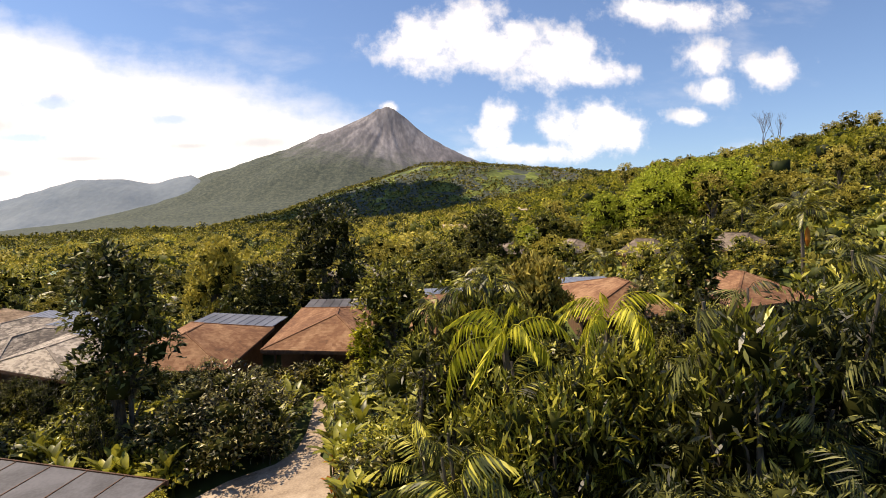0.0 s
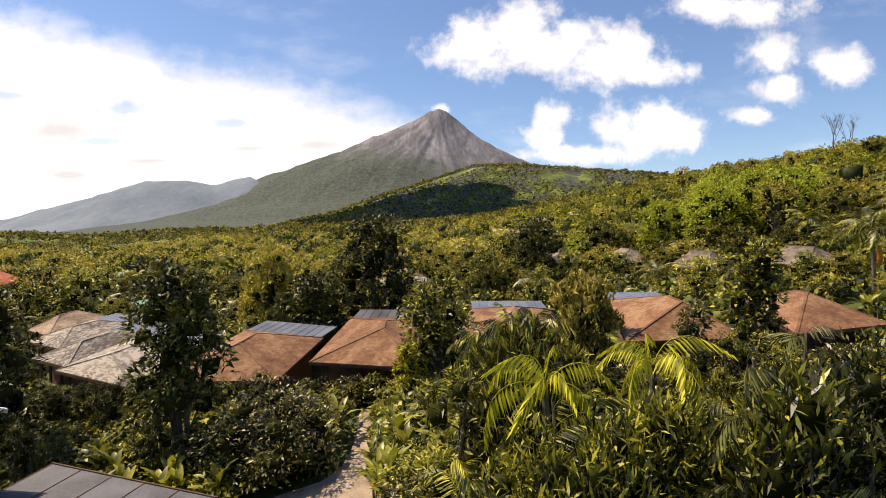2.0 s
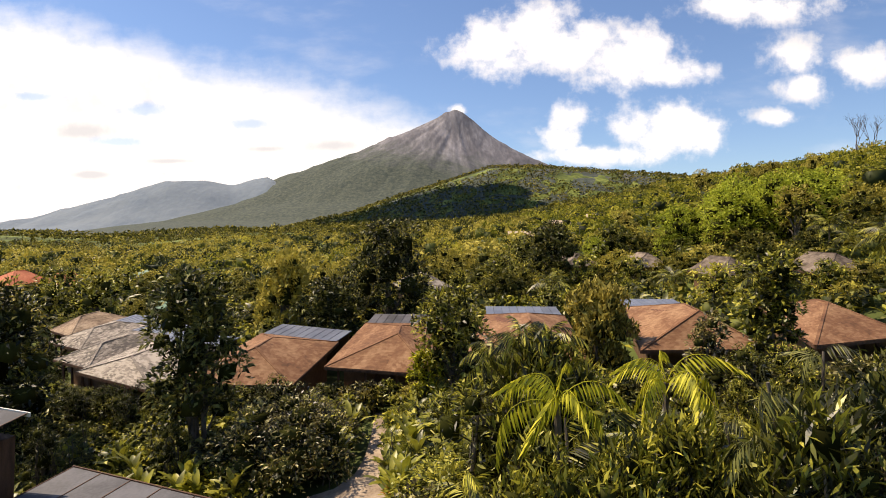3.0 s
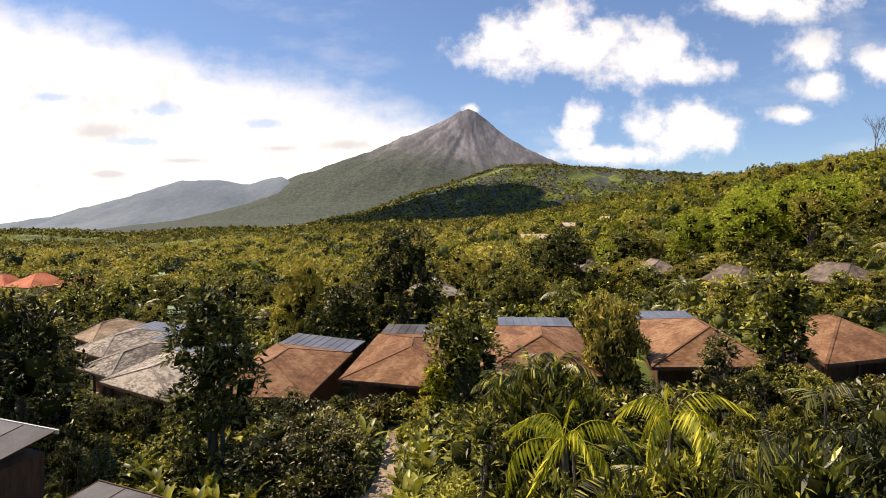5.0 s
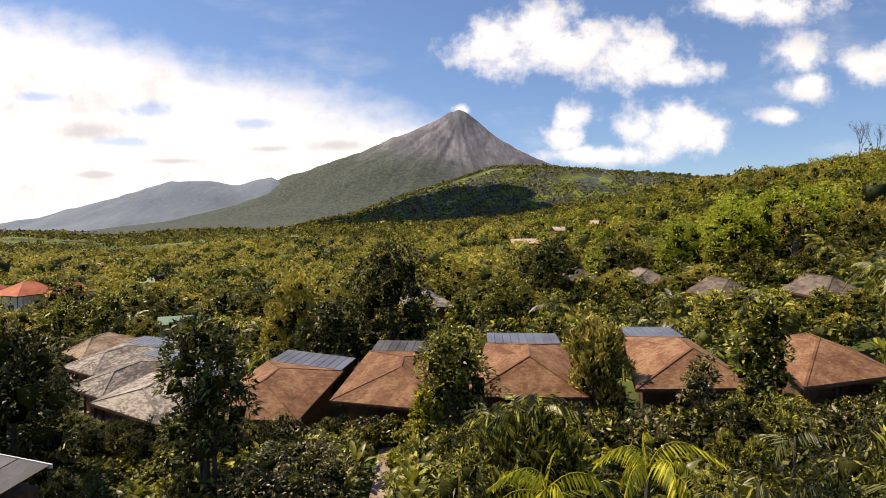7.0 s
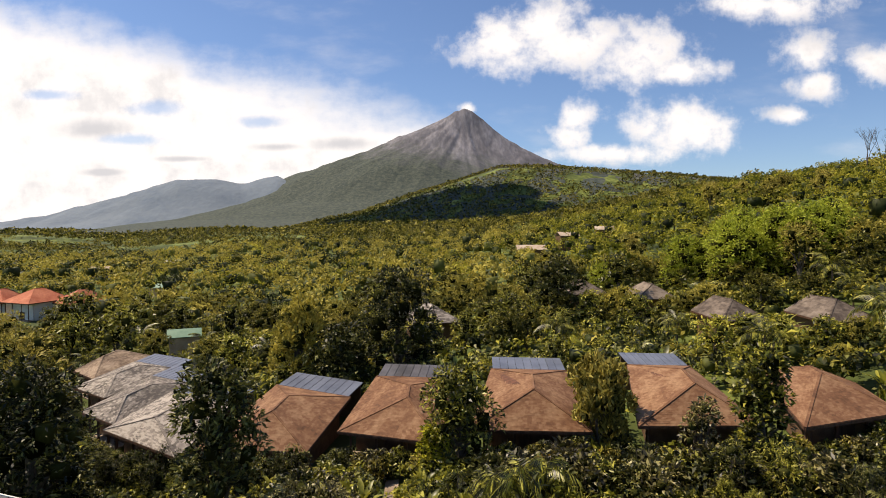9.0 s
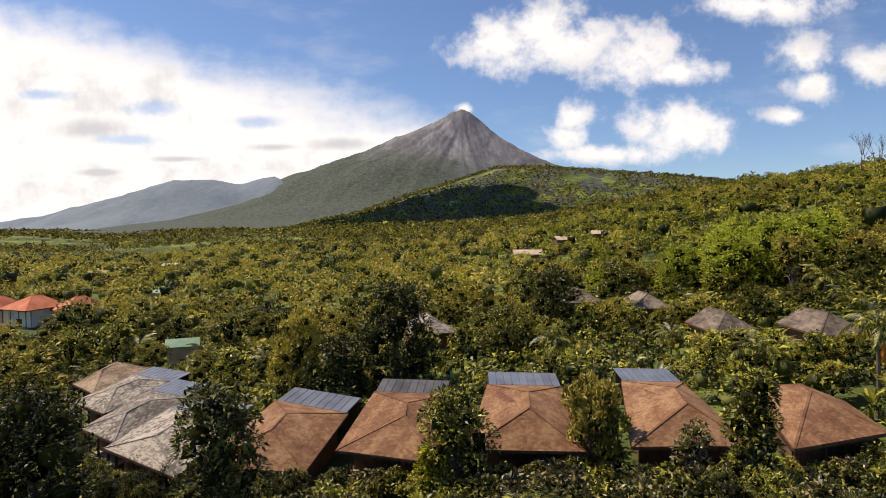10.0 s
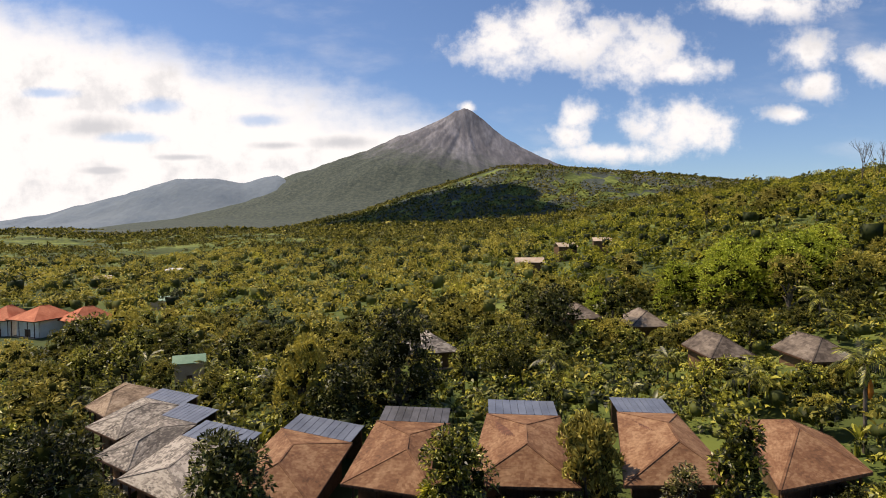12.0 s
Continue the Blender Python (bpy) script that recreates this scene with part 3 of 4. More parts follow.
for k, (x, y, z, a, w) in enumerate(((-134, 148, -1.6, 8, 8.5), (-126.5, 149, -1.2, -20, 12), (-115.5, 153, -1.8, -32, 10))):
    bungalow(pose(x, y, z, 0, 0, a), w, 12, -4.8, RED_TILE, RED_TILE, R, 20 + k, panel=False, back=0.2, rise=3.4, front=5.0, ridge=7.4, group="red-roofed houses", course=0.8, wall_mat=WHITE)


def shed(m, w, d, h, roof_mat, wall_mat, label, group="small far buildings"):
    root = tagged(new("shed"), label, "house", group)
    root.matrix_world = m
    bm = bmesh.new()
    box_bm(bm, -w / 2, w / 2, -d / 2, d / 2, -2, h)
    part("wall", bm, wall_mat, root)
    for s in (-1, 1):
        bm = bmesh.new()
        vs = box_bm(bm, -w / 2 - 0.4, w / 2 + 0.4, 0.0, s * (d / 2 + 0.5), h + 0.01, h + 0.13)
        for q in bm.verts:
            q.co.z += 0.45 * (d / 2 + 0.5 - abs(q.co.y))
        bmesh.ops.recalc_face_normals(bm, faces=bm.faces)
        part("roof_slope", bm, roof_mat, root)
    bm = bmesh.new()
    box_bm(bm, -0.5, 0.5, -d / 2 - 0.05, -d / 2 - 0.01, 0, min(2.0, h - 0.2))
    part("door", bm, WOOD, root)
    return root


GREEN_SHEET = material("green_sheet", [(0.3, (0.12, 0.22, 0.14)), (0.7, (0.20, 0.31, 0.20))], scale=0.6, rough=0.5)
TAN_SHEET = material("tan_sheet", [(0.3, (0.42, 0.30, 0.20)), (0.7, (0.58, 0.46, 0.34))], scale=0.5, rough=0.7)
for x, y, w, d, h, mat, lab, a in ((-52, 102, 5, 4, 3.2, GREEN_SHEET, "small shed with a green metal gable roof in bushes", 25),
                                   (-112, 205, 8, 5, 1.8, GREEN_SHEET, "pale house with a light green metal roof in woods", 10),
                                   (-170, 326, 9, 6, 3.0, WHITE, "small white house among woods on the plain", 5), (-183, 278, 8, 6, 3, TAN_SHEET, "small white house among woods on the plain", 30),
                                   (26, 230, 11, 7, 4, TAN_SHEET, "pale house with tan roof in the forest", 0), (48, 272, 9, 7, 4, TAN_SHEET, "pale house with tan roof in the forest", 12),
                                   (63, 262, 8, 6, 4, TAN_SHEET, "pale house with tan roof in the forest", -8)):
    shed(pose(x, y, float(land(x, y)) + 0.6, 0, 0, a), w, d, h + 1.0, mat, TAN_SHEET if mat is not TAN_SHEET else WALL, lab)


def lean_to(m, w, d, n, mat, label, edge):
    """A single-slope roof of flat sheets with battens on a low wall. Local origin: back left corner; slopes down towards -y."""
    root = tagged(new("outbuilding"), label, "building")
    root.matrix_world = m
    for i in range(n):
        a, b = w * i / n, w * (i + 1) / n
        bm = bmesh.new()
        box_bm(bm, a, b - 0.03, -d, 0, 0, 0.05)
        for q in bm.verts:
            q.co.z += 0.14 * q.co.y
        part("roof_sheet", bm, mat, root)
    for i in range(n + 1):
        a = w * i / n
        bm = bmesh.new()
        box_bm(bm, a - 0.035, a + 0.015, -d, 0, 0.052, 0.08)
        for q in bm.verts:
            q.co.z += 0.14 * q.co.y
        part("batten", bm, WOOD, root)
    bm = bmesh.new()
    box_bm(bm, -0.1, w + 0.1, 0.02, 0.1, -0.12, 0.1)
    part("fascia", bm, edge, root)
    bm = bmesh.new()
    box_bm(bm, 0.3, w - 0.3, -d + 0.3, -0.3, -4.5, -0.95)
    part("wall", bm, WOOD, root)
    return root


lean_to(pose(-20.6, 30.5, 0.35, 0, 0, -22), 10.4, 6.0, 5, SLATE, "low outbuilding with a dark slate-grey panel roof beside shrubs", WOOD)
lean_to(pose(-29.2, 30.2, 4.3, 0, 4, -12), 8.0, 5.0, 4, SLATE, "outbuilding with a pale-edged grey metal roof behind trees", WHITE)

# paved garden path
bm = bmesh.new()
prev = None
for x, y, wd in ((-7.6, 23.0, 4.0), (-7.6, 27.5, 3.9), (-7.6, 29.6, 3.5), (-7.2, 30.6, 2.4), (-6.3, 31.4, 1.1), (-5.9, 32.8, 0.7), (-5.8, 35.0, 0.6), (-6.0, 38.0, 0.5), (-6.4, 43.0, 0.5)):
    row = [bm.verts.new((x + k * wd, y, float(land(x + k * wd, y)) + 0.12)) for k in (-1, 1)]
    if prev:
        bm.faces.new((prev[0], prev[1], row[1], row[0]))
    prev = row
row_faces = bmesh.ops.extrude_face_region(bm, geom=bm.faces[:])
for q in row_faces["geom"]:
    if isinstance(q, bmesh.types.BMVert):
        q.co.z += 0.05
me = bpy.data.meshes.new("path")
bm.to_mesh(me)
bm.free()
me.materials.append(PAVING)
tagged(new("path", me), "sunlit beige paved garden path between shrubs", "path", kind="structure")


# ---- plants ----
def unit(v):
    return v / np.maximum(np.linalg.norm(v, axis=-1, keepdims=True), 1e-6)


def leaves(P, D, L, W, rg, fold=0.25):
    """Rhombic leaves at P, growing along D, of length L and width W. Returns corners and quads."""
    n = len(P)
    D = unit(D)
    side = unit(np.cross(D, unit(rg.normal(size=(n, 3)) * 0.6 + np.array([0, 0, 1.0]))))
    up = np.cross(side, D)
    L, W = np.broadcast_to(L, n)[:, None], np.broadcast_to(W, n)[:, None]
    mid = P + D * L * 0.45 + up * W * fold
    v = np.stack([P, mid + side * W * 0.5, P + D * L - up * W * fold, mid - side * W * 0.5], 1).reshape(-1, 3)
    f = np.arange(4 * n).reshape(n, 4)
    return v, f


def blob_points(blobs, n, rg, inner=0.35):
    """Points over lumps (x, y, z, rx, ry, rz), most near the surface, with the outward way."""
    b = np.array(blobs)
    wgt = b[:, 3] * b[:, 5]
    pick = rg.choice(len(b), n, p=wgt / wgt.sum())
    d = unit(rg.normal(size=(n, 3)))
    d[:, 2] = np.where(d[:, 2] < -0.3, -d[:, 2], d[:, 2])
    r = 1 - inner * rg.random(n) ** 2
    return b[pick, :3] + d * b[pick, 3:] * r[:, None], d


CUBE = np.array([(x, y, z) for z in (-0.58, 0.58) for x, y in ((-0.58, -0.58), (0.58, -0.58), (0.58, 0.58), (-0.58, 0.58))])
CUBE_F = np.array([(3, 2, 1, 0), (4, 5, 6, 7), (0, 1, 5, 4), (1, 2, 6, 5), (2, 3, 7, 6), (3, 0, 4, 7)])


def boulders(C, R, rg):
    """Uneven lumps inside a crown; their dark colour stands in for inner shade."""
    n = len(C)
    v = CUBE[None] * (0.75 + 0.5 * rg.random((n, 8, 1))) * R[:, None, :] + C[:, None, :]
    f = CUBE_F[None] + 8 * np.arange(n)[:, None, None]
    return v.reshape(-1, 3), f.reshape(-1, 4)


def lumps(w, z0, z1, k, rg, small=0.42):
    """Lumps that make up a crown of width w between two heights."""
    out = []
    h = z1 - z0
    for i in range(k):
        t = (i + 0.5) / k
        z = z0 + h * (0.12 + 0.76 * t)
        ring = w / 2 * math.sqrt(max(0.05, 1 - (1.7 * (t - 0.42)) ** 2)) * 0.62
        a = i * 2.4 + rg.random() * 0.8
        r = w * small * 0.5 * (0.75 + 0.6 * rg.random())
        out.append((ring * math.cos(a), ring * math.sin(a), z, r, r, r * 0.8 * min(1.4, max(0.7, h / w))))
    out.append((0, 0, z0 + h * 0.55, w * 0.3, w * 0.3, h * 0.36))
    return out


def tube(bm, pts, radii, sides=6):
    rings = []
    for i, p in enumerate(pts):
        d = (Vector(pts[min(i + 1, len(pts) - 1)]) - Vector(pts[max(i - 1, 0)])).normalized()
        s = d.cross(Vector((0.31, 0.95, 0.05))).normalized()
        u = s.cross(d)
        rings.append([bm.verts.new(Vector(p) + (s * math.cos(6.2832 * k / sides) + u * math.sin(6.2832 * k / sides)) * radii[i]) for k in range(sides)])
    for a, b in zip(rings, rings[1:]):
        for k in range(sides):
            bm.faces.new((a[k], a[(k + 1) % sides], b[(k + 1) % sides], b[k]))
    bm.faces.new(rings[-1])


def tree(name, w, z0, z1, n, leaf, mat, seed, stems=1, lump=11, upright=0.0, small=0.42, slim=0.36):
    """A broad-leaved tree or shrub with its foot at the origin."""
    rg = np.random.default_rng(seed)
    root = new(name)
    blobs = lumps(w, z0, z1, lump, rg, small)
    P, d = blob_points(blobs, n, rg)
    D = d * (1 - upright) + rg.normal(size=P.shape) * 0.55 + np.array([0, 0, upright * 1.6 - 0.15])
    s = leaf * (0.6 + 0.8 * rg.random(n))
    v, f = leaves(P - unit(D) * s[:, None] * 0.4, D, s, s * slim, rg)
    # dark core lumps: shade within the crown, given by colour
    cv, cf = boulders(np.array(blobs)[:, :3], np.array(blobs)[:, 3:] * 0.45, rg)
    soup("crown", v, f, mat, root, core=(cv, cf, F_CORE_SHADE))
    bm = bmesh.new()
    for k in range(stems):
        ox, oy = (0, 0) if stems == 1 else (0.35 * math.cos(2.1 * k), 0.35 * math.sin(2.1 * k))
        r = max(0.04, 0.028 * z1) / math.sqrt(stems)
        top = blobs[-1]
        pts = [(ox, oy, -0.3), (ox * 1.1 + 0.08, oy * 1.1, z1 * 0.2), (ox * 1.5 - 0.1, oy * 1.4 + 0.1, z1 * 0.45), (ox, oy, z1 * 0.75)]
        tube(bm, pts, [r * 1.3, r, r * 0.8, r * 0.35])
        for j, b in enumerate(blobs[k::stems][:6]):
            h = min(b[2] * 0.7, z1 * 0.5)
            tube(bm, [(ox * 1.2, oy * 1.2, h * 0.8), (b[0] * 0.45 + ox, b[1] * 0.45 + oy, (h + b[2]) / 2 + 0.1), (b[0], b[1], b[2])], [r * 0.6, r * 0.4, r * 0.15], 5)
    part("trunk", bm, BARK, root)
    return root


def frond_mesh(name, L, pairs, leaflet, rise, droop, mat, seed, hang=0.4, width=0.09, jitter=0.12):
    """A feather leaf growing along +x from the origin."""
    rg = np.random.default_rng(seed)
    t = np.linspace(0, 1, 9)
    ax = L * (t - 0.12 * t ** 3)
    az = L * (rise * t - droop * t ** 2.2)
    V, F = [], []
    for i, (x, z, k) in enumerate(zip(ax, az, t)):
        r = 0.025 * L / 2.5 * (1 - 0.8 * k)
        V += [(x, -r, z), (x, r, z), (x, 0, z + r * 1.3)]
    for i in range(8):
        a, b = 3 * i, 3 * i + 3
        F += [(a, b, b + 1, a + 1), (a + 1, b + 1, b + 2, a + 2), (a + 2, b + 2, b, a)]
    tt = np.repeat(np.linspace(0.14, 0.99, pairs), 2)
    sgn = np.tile([1.0, -1.0], pairs)
    P = np.stack([np.interp(tt, t, ax), np.zeros_like(tt), np.interp(tt, t, az)], 1)
    ln = leaflet * (0.45 + 0.75 * np.sin(np.pi * np.clip(tt * 0.9 + 0.1, 0, 1)) ** 0.7) * (0.85 + 0.3 * rg.random(len(tt)))
    D = np.stack([0.45 + 0.6 * tt + rg.normal(size=len(tt)) * jitter * 0.6, sgn * (1.0 - 0.35 * tt), -hang - 0.5 * tt * hang + rg.normal(size=len(tt)) * jitter], 1)
    D = unit(D)
    side = unit(np.cross(D, np.stack([np.zeros_like(tt), sgn * 0.2, np.ones_like(tt)], 1)))
    q = P + D * ln[:, None] * 0.5
    tip = P + D * ln[:, None] + np.array([0, 0, -1.0]) * (ln * hang * 0.35)[:, None]
    wv = side * (width * (0.8 + 0.4 * rg.random(len(tt))))[:, None]
    lv = np.stack([P, q + wv * 0.5, tip, q - wv * 0.5], 1).reshape(-1, 3)
    lf = np.arange(len(lv)).reshape(-1, 4) + len(V)
    ob = soup(name, np.concatenate([np.array(V), lv]), np.concatenate([np.array(F), lf]), mat)
    me = ob.data
    bpy.data.objects.remove(ob)
    return me


def palm(h, me, n, seed, lean=0.3, r=0.13, spread=(10, 80), stems=1, name="palm", scale=1.0, tiers=1):
    """A palm: trunk and separate feather leaves that share a mesh."""
    rng = random.Random(seed)
    root = new(name)
    for s in range(stems):
        a0 = rng.uniform(0, 6.28)
        off = 0 if stems == 1 else rng.uniform(0.15, 0.6)
        hh = h * (1 if s == 0 else rng.uniform(0.55, 1.0))
        bx, by = off * math.cos(a0), off * math.sin(a0)
        tx, ty = bx * 2.2 + lean * math.cos(a0), by * 2.2 + lean * math.sin(a0)
        bm = bmesh.new()
        pts = [(bx + (tx - bx) * k ** 1.5, by + (ty - by) * k ** 1.5, -0.3 + (hh + 0.3) * k) for k in (0, 0.2, 0.4, 0.6, 0.8, 1.0)]
        rr = r / math.sqrt(stems)
        tube(bm, pts, [rr * 1.4, rr, rr * 0.95, rr * 0.9, rr * 0.85, rr * 0.7])
        part("trunk", bm, BARK, root)
        for k in range(n):
            ob = new("frond", me)
            ob.parent = root
            el = spread[0] + (spread[1] - spread[0]) * (k + 0.5) / n + rng.uniform(-8, 8)
            hz = hh - (rng.random() * hh * 0.6 if tiers > 1 else 0)
            sc = scale * rng.uniform(0.8, 1.12)
            ob.matrix_local = Matrix.Translation((tx, ty, hz)) @ pose(0, 0, 0, rng.uniform(-25, 25), 20 - el, math.degrees(a0) + k * 137.5 + rng.uniform(-12, 12)) @ Matrix.Diagonal((sc, sc, sc, 1))
    return root


def blade_mesh(name, L, W, bend, mat, seed=0):
    """A broad paddle leaf with a folded midrib on a stalk, growing along +x."""
    rg = random.Random(seed)
    V, F = [], []
    n = 9
    for i in range(n):
        t = i / (n - 1)
        x = L * (0.3 + 0.7 * t)
        wd = W / 2 * max(0.03, math.sin(math.pi * min(1, t * 0.93 + 0.05)) ** 0.6) * rg.uniform(0.9, 1.05)
        z = L * (0.3 * 0.25 + 0.18 * t - bend * t ** 2)
        V += [(x, -wd, z + wd * 0.35 + rg.uniform(-0.02, 0.02)), (x, 0, z), (x, wd, z + wd * 0.35 + rg.uniform(-0.02, 0.02))]
    for i in range(n - 1):
        a, b = 3 * i, 3 * i + 3
        F += [(a, b, b + 1, a + 1), (a + 1, b + 1, b + 2, a + 2)]
    k = len(V)
    V += [(0, -0.03, 0), (0, 0.03, 0), (0.3 * L, 0.02, 0.075 * L), (0.3 * L, -0.02, 0.075 * L)]
    F.append((k, k + 1, k + 2, k + 3))
    ob = soup(name, V, F, mat)
    me = ob.data
    bpy.data.objects.remove(ob)
    return me


def paddle_plant(h, me, n, seed, name="banana_plant"):
    rng = random.Random(seed)
    root = new(name)
    bm = bmesh.new()
    for s in range(3):
        a = rng.uniform(0, 6.28)
        tube(bm, [(0.2 * math.cos(a), 0.2 * math.sin(a), -0.2), (0.25 * math.cos(a), 0.25 * math.sin(a), h * 0.5)], [0.09, 0.05], 6)
    part("stem", bm, F_MID, root)
    for k in range(n):
        ob = new("leaf", me)
        ob.parent = root
        ob.matrix_local = Matrix.Translation((0, 0, h * rng.uniform(0.15, 0.5))) @ pose(0, 0, 0, rng.uniform(-20, 20), -rng.uniform(35, 80), k * 137.5 + rng.uniform(-15, 15))
    return root


def put(ob, x, y, turn=0.0, s=1.0, label="", category="", group="", dz=0.0):
    """Stands a plant on the land."""
    ob.matrix_world = pose(x, y, float(land(x, y)) - 0.05 + dz, 0, 0, turn) @ Matrix.Diagonal((s, s, s, 1))
    return tagged(ob, label, category, group)


def again(ob, x, y, turn=0.0, s=1.0):
    return copy_thing(ob, pose(x, y, float(land(x, y)) - 0.05, 0, 0, turn) @ Matrix.Diagonal((s / ob.scale[0],) * 3 + (1,)))


# single trees that stand out
put(tree("tree", 6.2, 2.4, 12.6, 4200, 0.44, F_DARK, 101, stems=5, lump=16), -16.6, 35.6, 0, 1, "dark multi-stemmed tree with glossy drooping leaves beside the roofs", "tree")
put(tree("tree", 9.8, 1.2, 15.2, 5200, 0.5, F_DARK, 102, lump=18), -8.9, 69.5, 40, 1, "dense dark green rounded broadleaf tree behind the bungalows", "tree")
put(tree("tree", 5.6, 1.4, 9.0, 3200, 0.42, F_MID, 103, lump=14, small=0.5), -1.2, 42.6, 0, 1, "dense mid-green tree between two bungalow roofs", "tree")
put(tree("shrub", 2.6, 0.8, 5.0, 900, 0.35, F_YELLOW, 104, lump=8), -3.2, 41.3, 0, 1, "yellow-leaved shrub beside a bungalow eave", "shrub")
put(tree("bamboo", 5.2, 0.6, 8.2, 3000, 0.55, F_OLIVE, 105, stems=7, lump=12, upright=0.7), 9.6, 44.6, 0, 1, "feathery olive-brown bamboo clump between bungalows", "bamboo")
put(tree("tree", 3.8, 1.0, 9.6, 2600, 0.44, F_MID, 106, lump=16, small=0.5), 18.8, 38.0, 0, 1, "slender tree covered in climbing leaves between roofs", "tree")
put(tree("tree", 2.8, 2.0, 6.2, 700, 0.35, F_RED, 107, stems=3, lump=8), 15.2, 38.8, 0, 1, "thin tree with bronze leaves before a roof", "tree")
put(tree("tree", 9.5, 3.0, 12.5, 2600, 0.7, F_DARK, 108, lump=12), 15.3, 98.4, 0, 1, "large dark open-crowned tree in the woods", "tree")
put(tree("tree", 8.0, 1.0, 8.6, 2400, 0.5, F_MID, 109, lump=12), 6.0, 86.0, 0, 1, "rounded green tree behind the bungalows", "tree")
put(tree("tree", 7.5, 0.5, 13.0, 3600, 0.45, F_DARK, 110, lump=16), -30.5, 37.5, 0, 1, "tall leafy tree at the edge of the gardens", "tree")
put(tree("tree", 6.5, 0.5, 11.0, 2600, 0.45, F_DARK, 111, lump=14), -35.5, 41.0, 0, 1, "dark leafy tree at the edge of the gardens", "tree")
put(tree("shrub", 7.6, 0.2, 5.0, 4800, 0.24, F_RED, 112, stems=4, lump=20), -10.3, 33.0, 0, 1, "large dark bronze-green shrub by the path", "shrub")
put(tree("shrub", 4.2, 0.1, 2.8, 2200, 0.26, F_LIGHT, 113, stems=3, lump=14, small=0.5), -1.4, 26.4, 0, 1, "rounded light green heart-leaved bush", "shrub")
put(tree("shrub", 3.0, 0.1, 1.8, 1300, 0.2, F_LIGHT, 114, stems=3, lump=10), -12.6, 28.2, 0, 1, "low pale green clipped bush by the path", "shrub")

# Added dark tree, standing in for the black shadow between the big trees.
put(tree("tree", 8.5, 0.3, 9.0, 3600, 0.5, F_DARK, 115, lump=18), -15.6, 68.0, 0, 1, "dark tree added for the shadowed hollow beside the rounded tree", "tree")
put(tree("bamboo", 7.0, 0.5, 12.5, 3200, 0.6, F_WOOD, 116, stems=6, lump=14, upright=0.5), -21.5, 70.0, 0, 1, "tall yellow-green bamboo thicket behind the bungalows", "bamboo")


def bare_tree(h, seed):
    """A leafless tree of thin forking limbs."""
    rg = random.Random(seed)
    root = new("bare_tree")
    bm = bmesh.new()

    def grow(p, d, length, r, depth):
        q = p + d * length
        tube(bm, [p, p.lerp(q, 0.5) + Vector((rg.uniform(-1, 1), rg.uniform(-1, 1), 0)) * length * 0.05, q], [r, r * 0.8, r * 0.6], 4)
        if depth:
            for k in range(3):
                grow(q, (d + Vector((rg.uniform(-1, 1), rg.uniform(-1, 1), rg.uniform(-0.1, 0.7))) * 0.62).normalized(), length * rg.uniform(0.6, 0.8), r * 0.55, depth - 1)
    grow(Vector((0, 0, -0.3)), Vector((0.02, 0, 1)), h * 0.42, 0.22, 4)
    part("limbs", bm, BARK, root)
    return root


put(bare_tree(17, 5), 176, 258, 0, 1.45, "tall bare grey tree on the forest ridge", "tree")
put(bare_tree(15, 6), 186, 262, 90, 1.4, "tall bare grey tree on the forest ridge", "tree")

big = put(tree("tree", 12.5, 1.0, 14.0, 4200, 0.6, F_BRIGHT, 118, lump=22), 49, 105, 0, 1, "large bright green tree on the wooded slope", "tree", "bright green trees on the slope")
for x, y, a, sz in ((57, 104, 60, 1.05), (64, 109, 130, 1.0), (53, 113, 200, 1.1), (30, 126, 10, 0.6), (72, 118, 300, 0.95), (44, 116, 100, 0.85)):
    again(big, x, y, a, sz)

# feather and paddle leaves
rng_leaf = random.Random(9)
M_YEL = frond_mesh("frond", 2.9, 17, 0.50, 0.8, 1.15, F_YELLOW, 1, hang=1.7, width=0.095, jitter=0.3)
M_GRN = frond_mesh("frond", 1.8, 19, 0.42, 0.8, 1.0, F_MID, 2, hang=1.5, width=0.055, jitter=0.35)
M_DRK = frond_mesh("frond", 1.3, 13, 0.38, 0.8, 1.1, F_DARK, 3, hang=1.7, width=0.05, jitter=0.45)
M_LGT = frond_mesh("frond", 1.7, 18, 0.40, 0.75, 0.95, F_LIGHT, 4, hang=1.3, width=0.06, jitter=0.3)
# dark leaf: the shade on the eastern palms is carried by this colour
M_TIP = frond_mesh("frond", 1.15, 12, 0.38, 0.7, 1.2, F_DARK, 6, hang=1.6, width=0.05, jitter=0.45)
M_BIG = frond_mesh("frond", 3.4, 30, 0.75, 0.6, 0.8, F_MID, 5, hang=0.6, width=0.10)
B_GRN = blade_mesh("leaf", 2.0, 0.42, 0.35, F_MID, 1)
B_YEL = blade_mesh("leaf", 1.3, 0.30, 0.3, F_LIGHT, 2)
B_DRK = blade_mesh("leaf", 1.2, 0.32, 0.35, F_MID, 3)

put(palm(7.9, M_YEL, 9, 11, spread=(-8, 60), scale=0.78), 2.0, 17.8, 20, 1.0, "tall palm with arching yellow-green feather fronds", "palm tree")
put(palm(7.8, M_YEL, 9, 12, spread=(-8, 60), scale=0.78), 5.0, 19.4, 150, 1.0, "tall palm with arching yellow-green feather fronds", "palm tree")
royal = palm(8.2, M_BIG, 14, 13, spread=(-15, 80), r=0.18)
bm = bmesh.new()
tube(bm, [(0.32, 0, 5.0), (0.36, 0, 5.6), (0.34, 0, 6.4), (0.3, 0, 6.8)], [0.10, 0.26, 0.2, 0.05], 8)
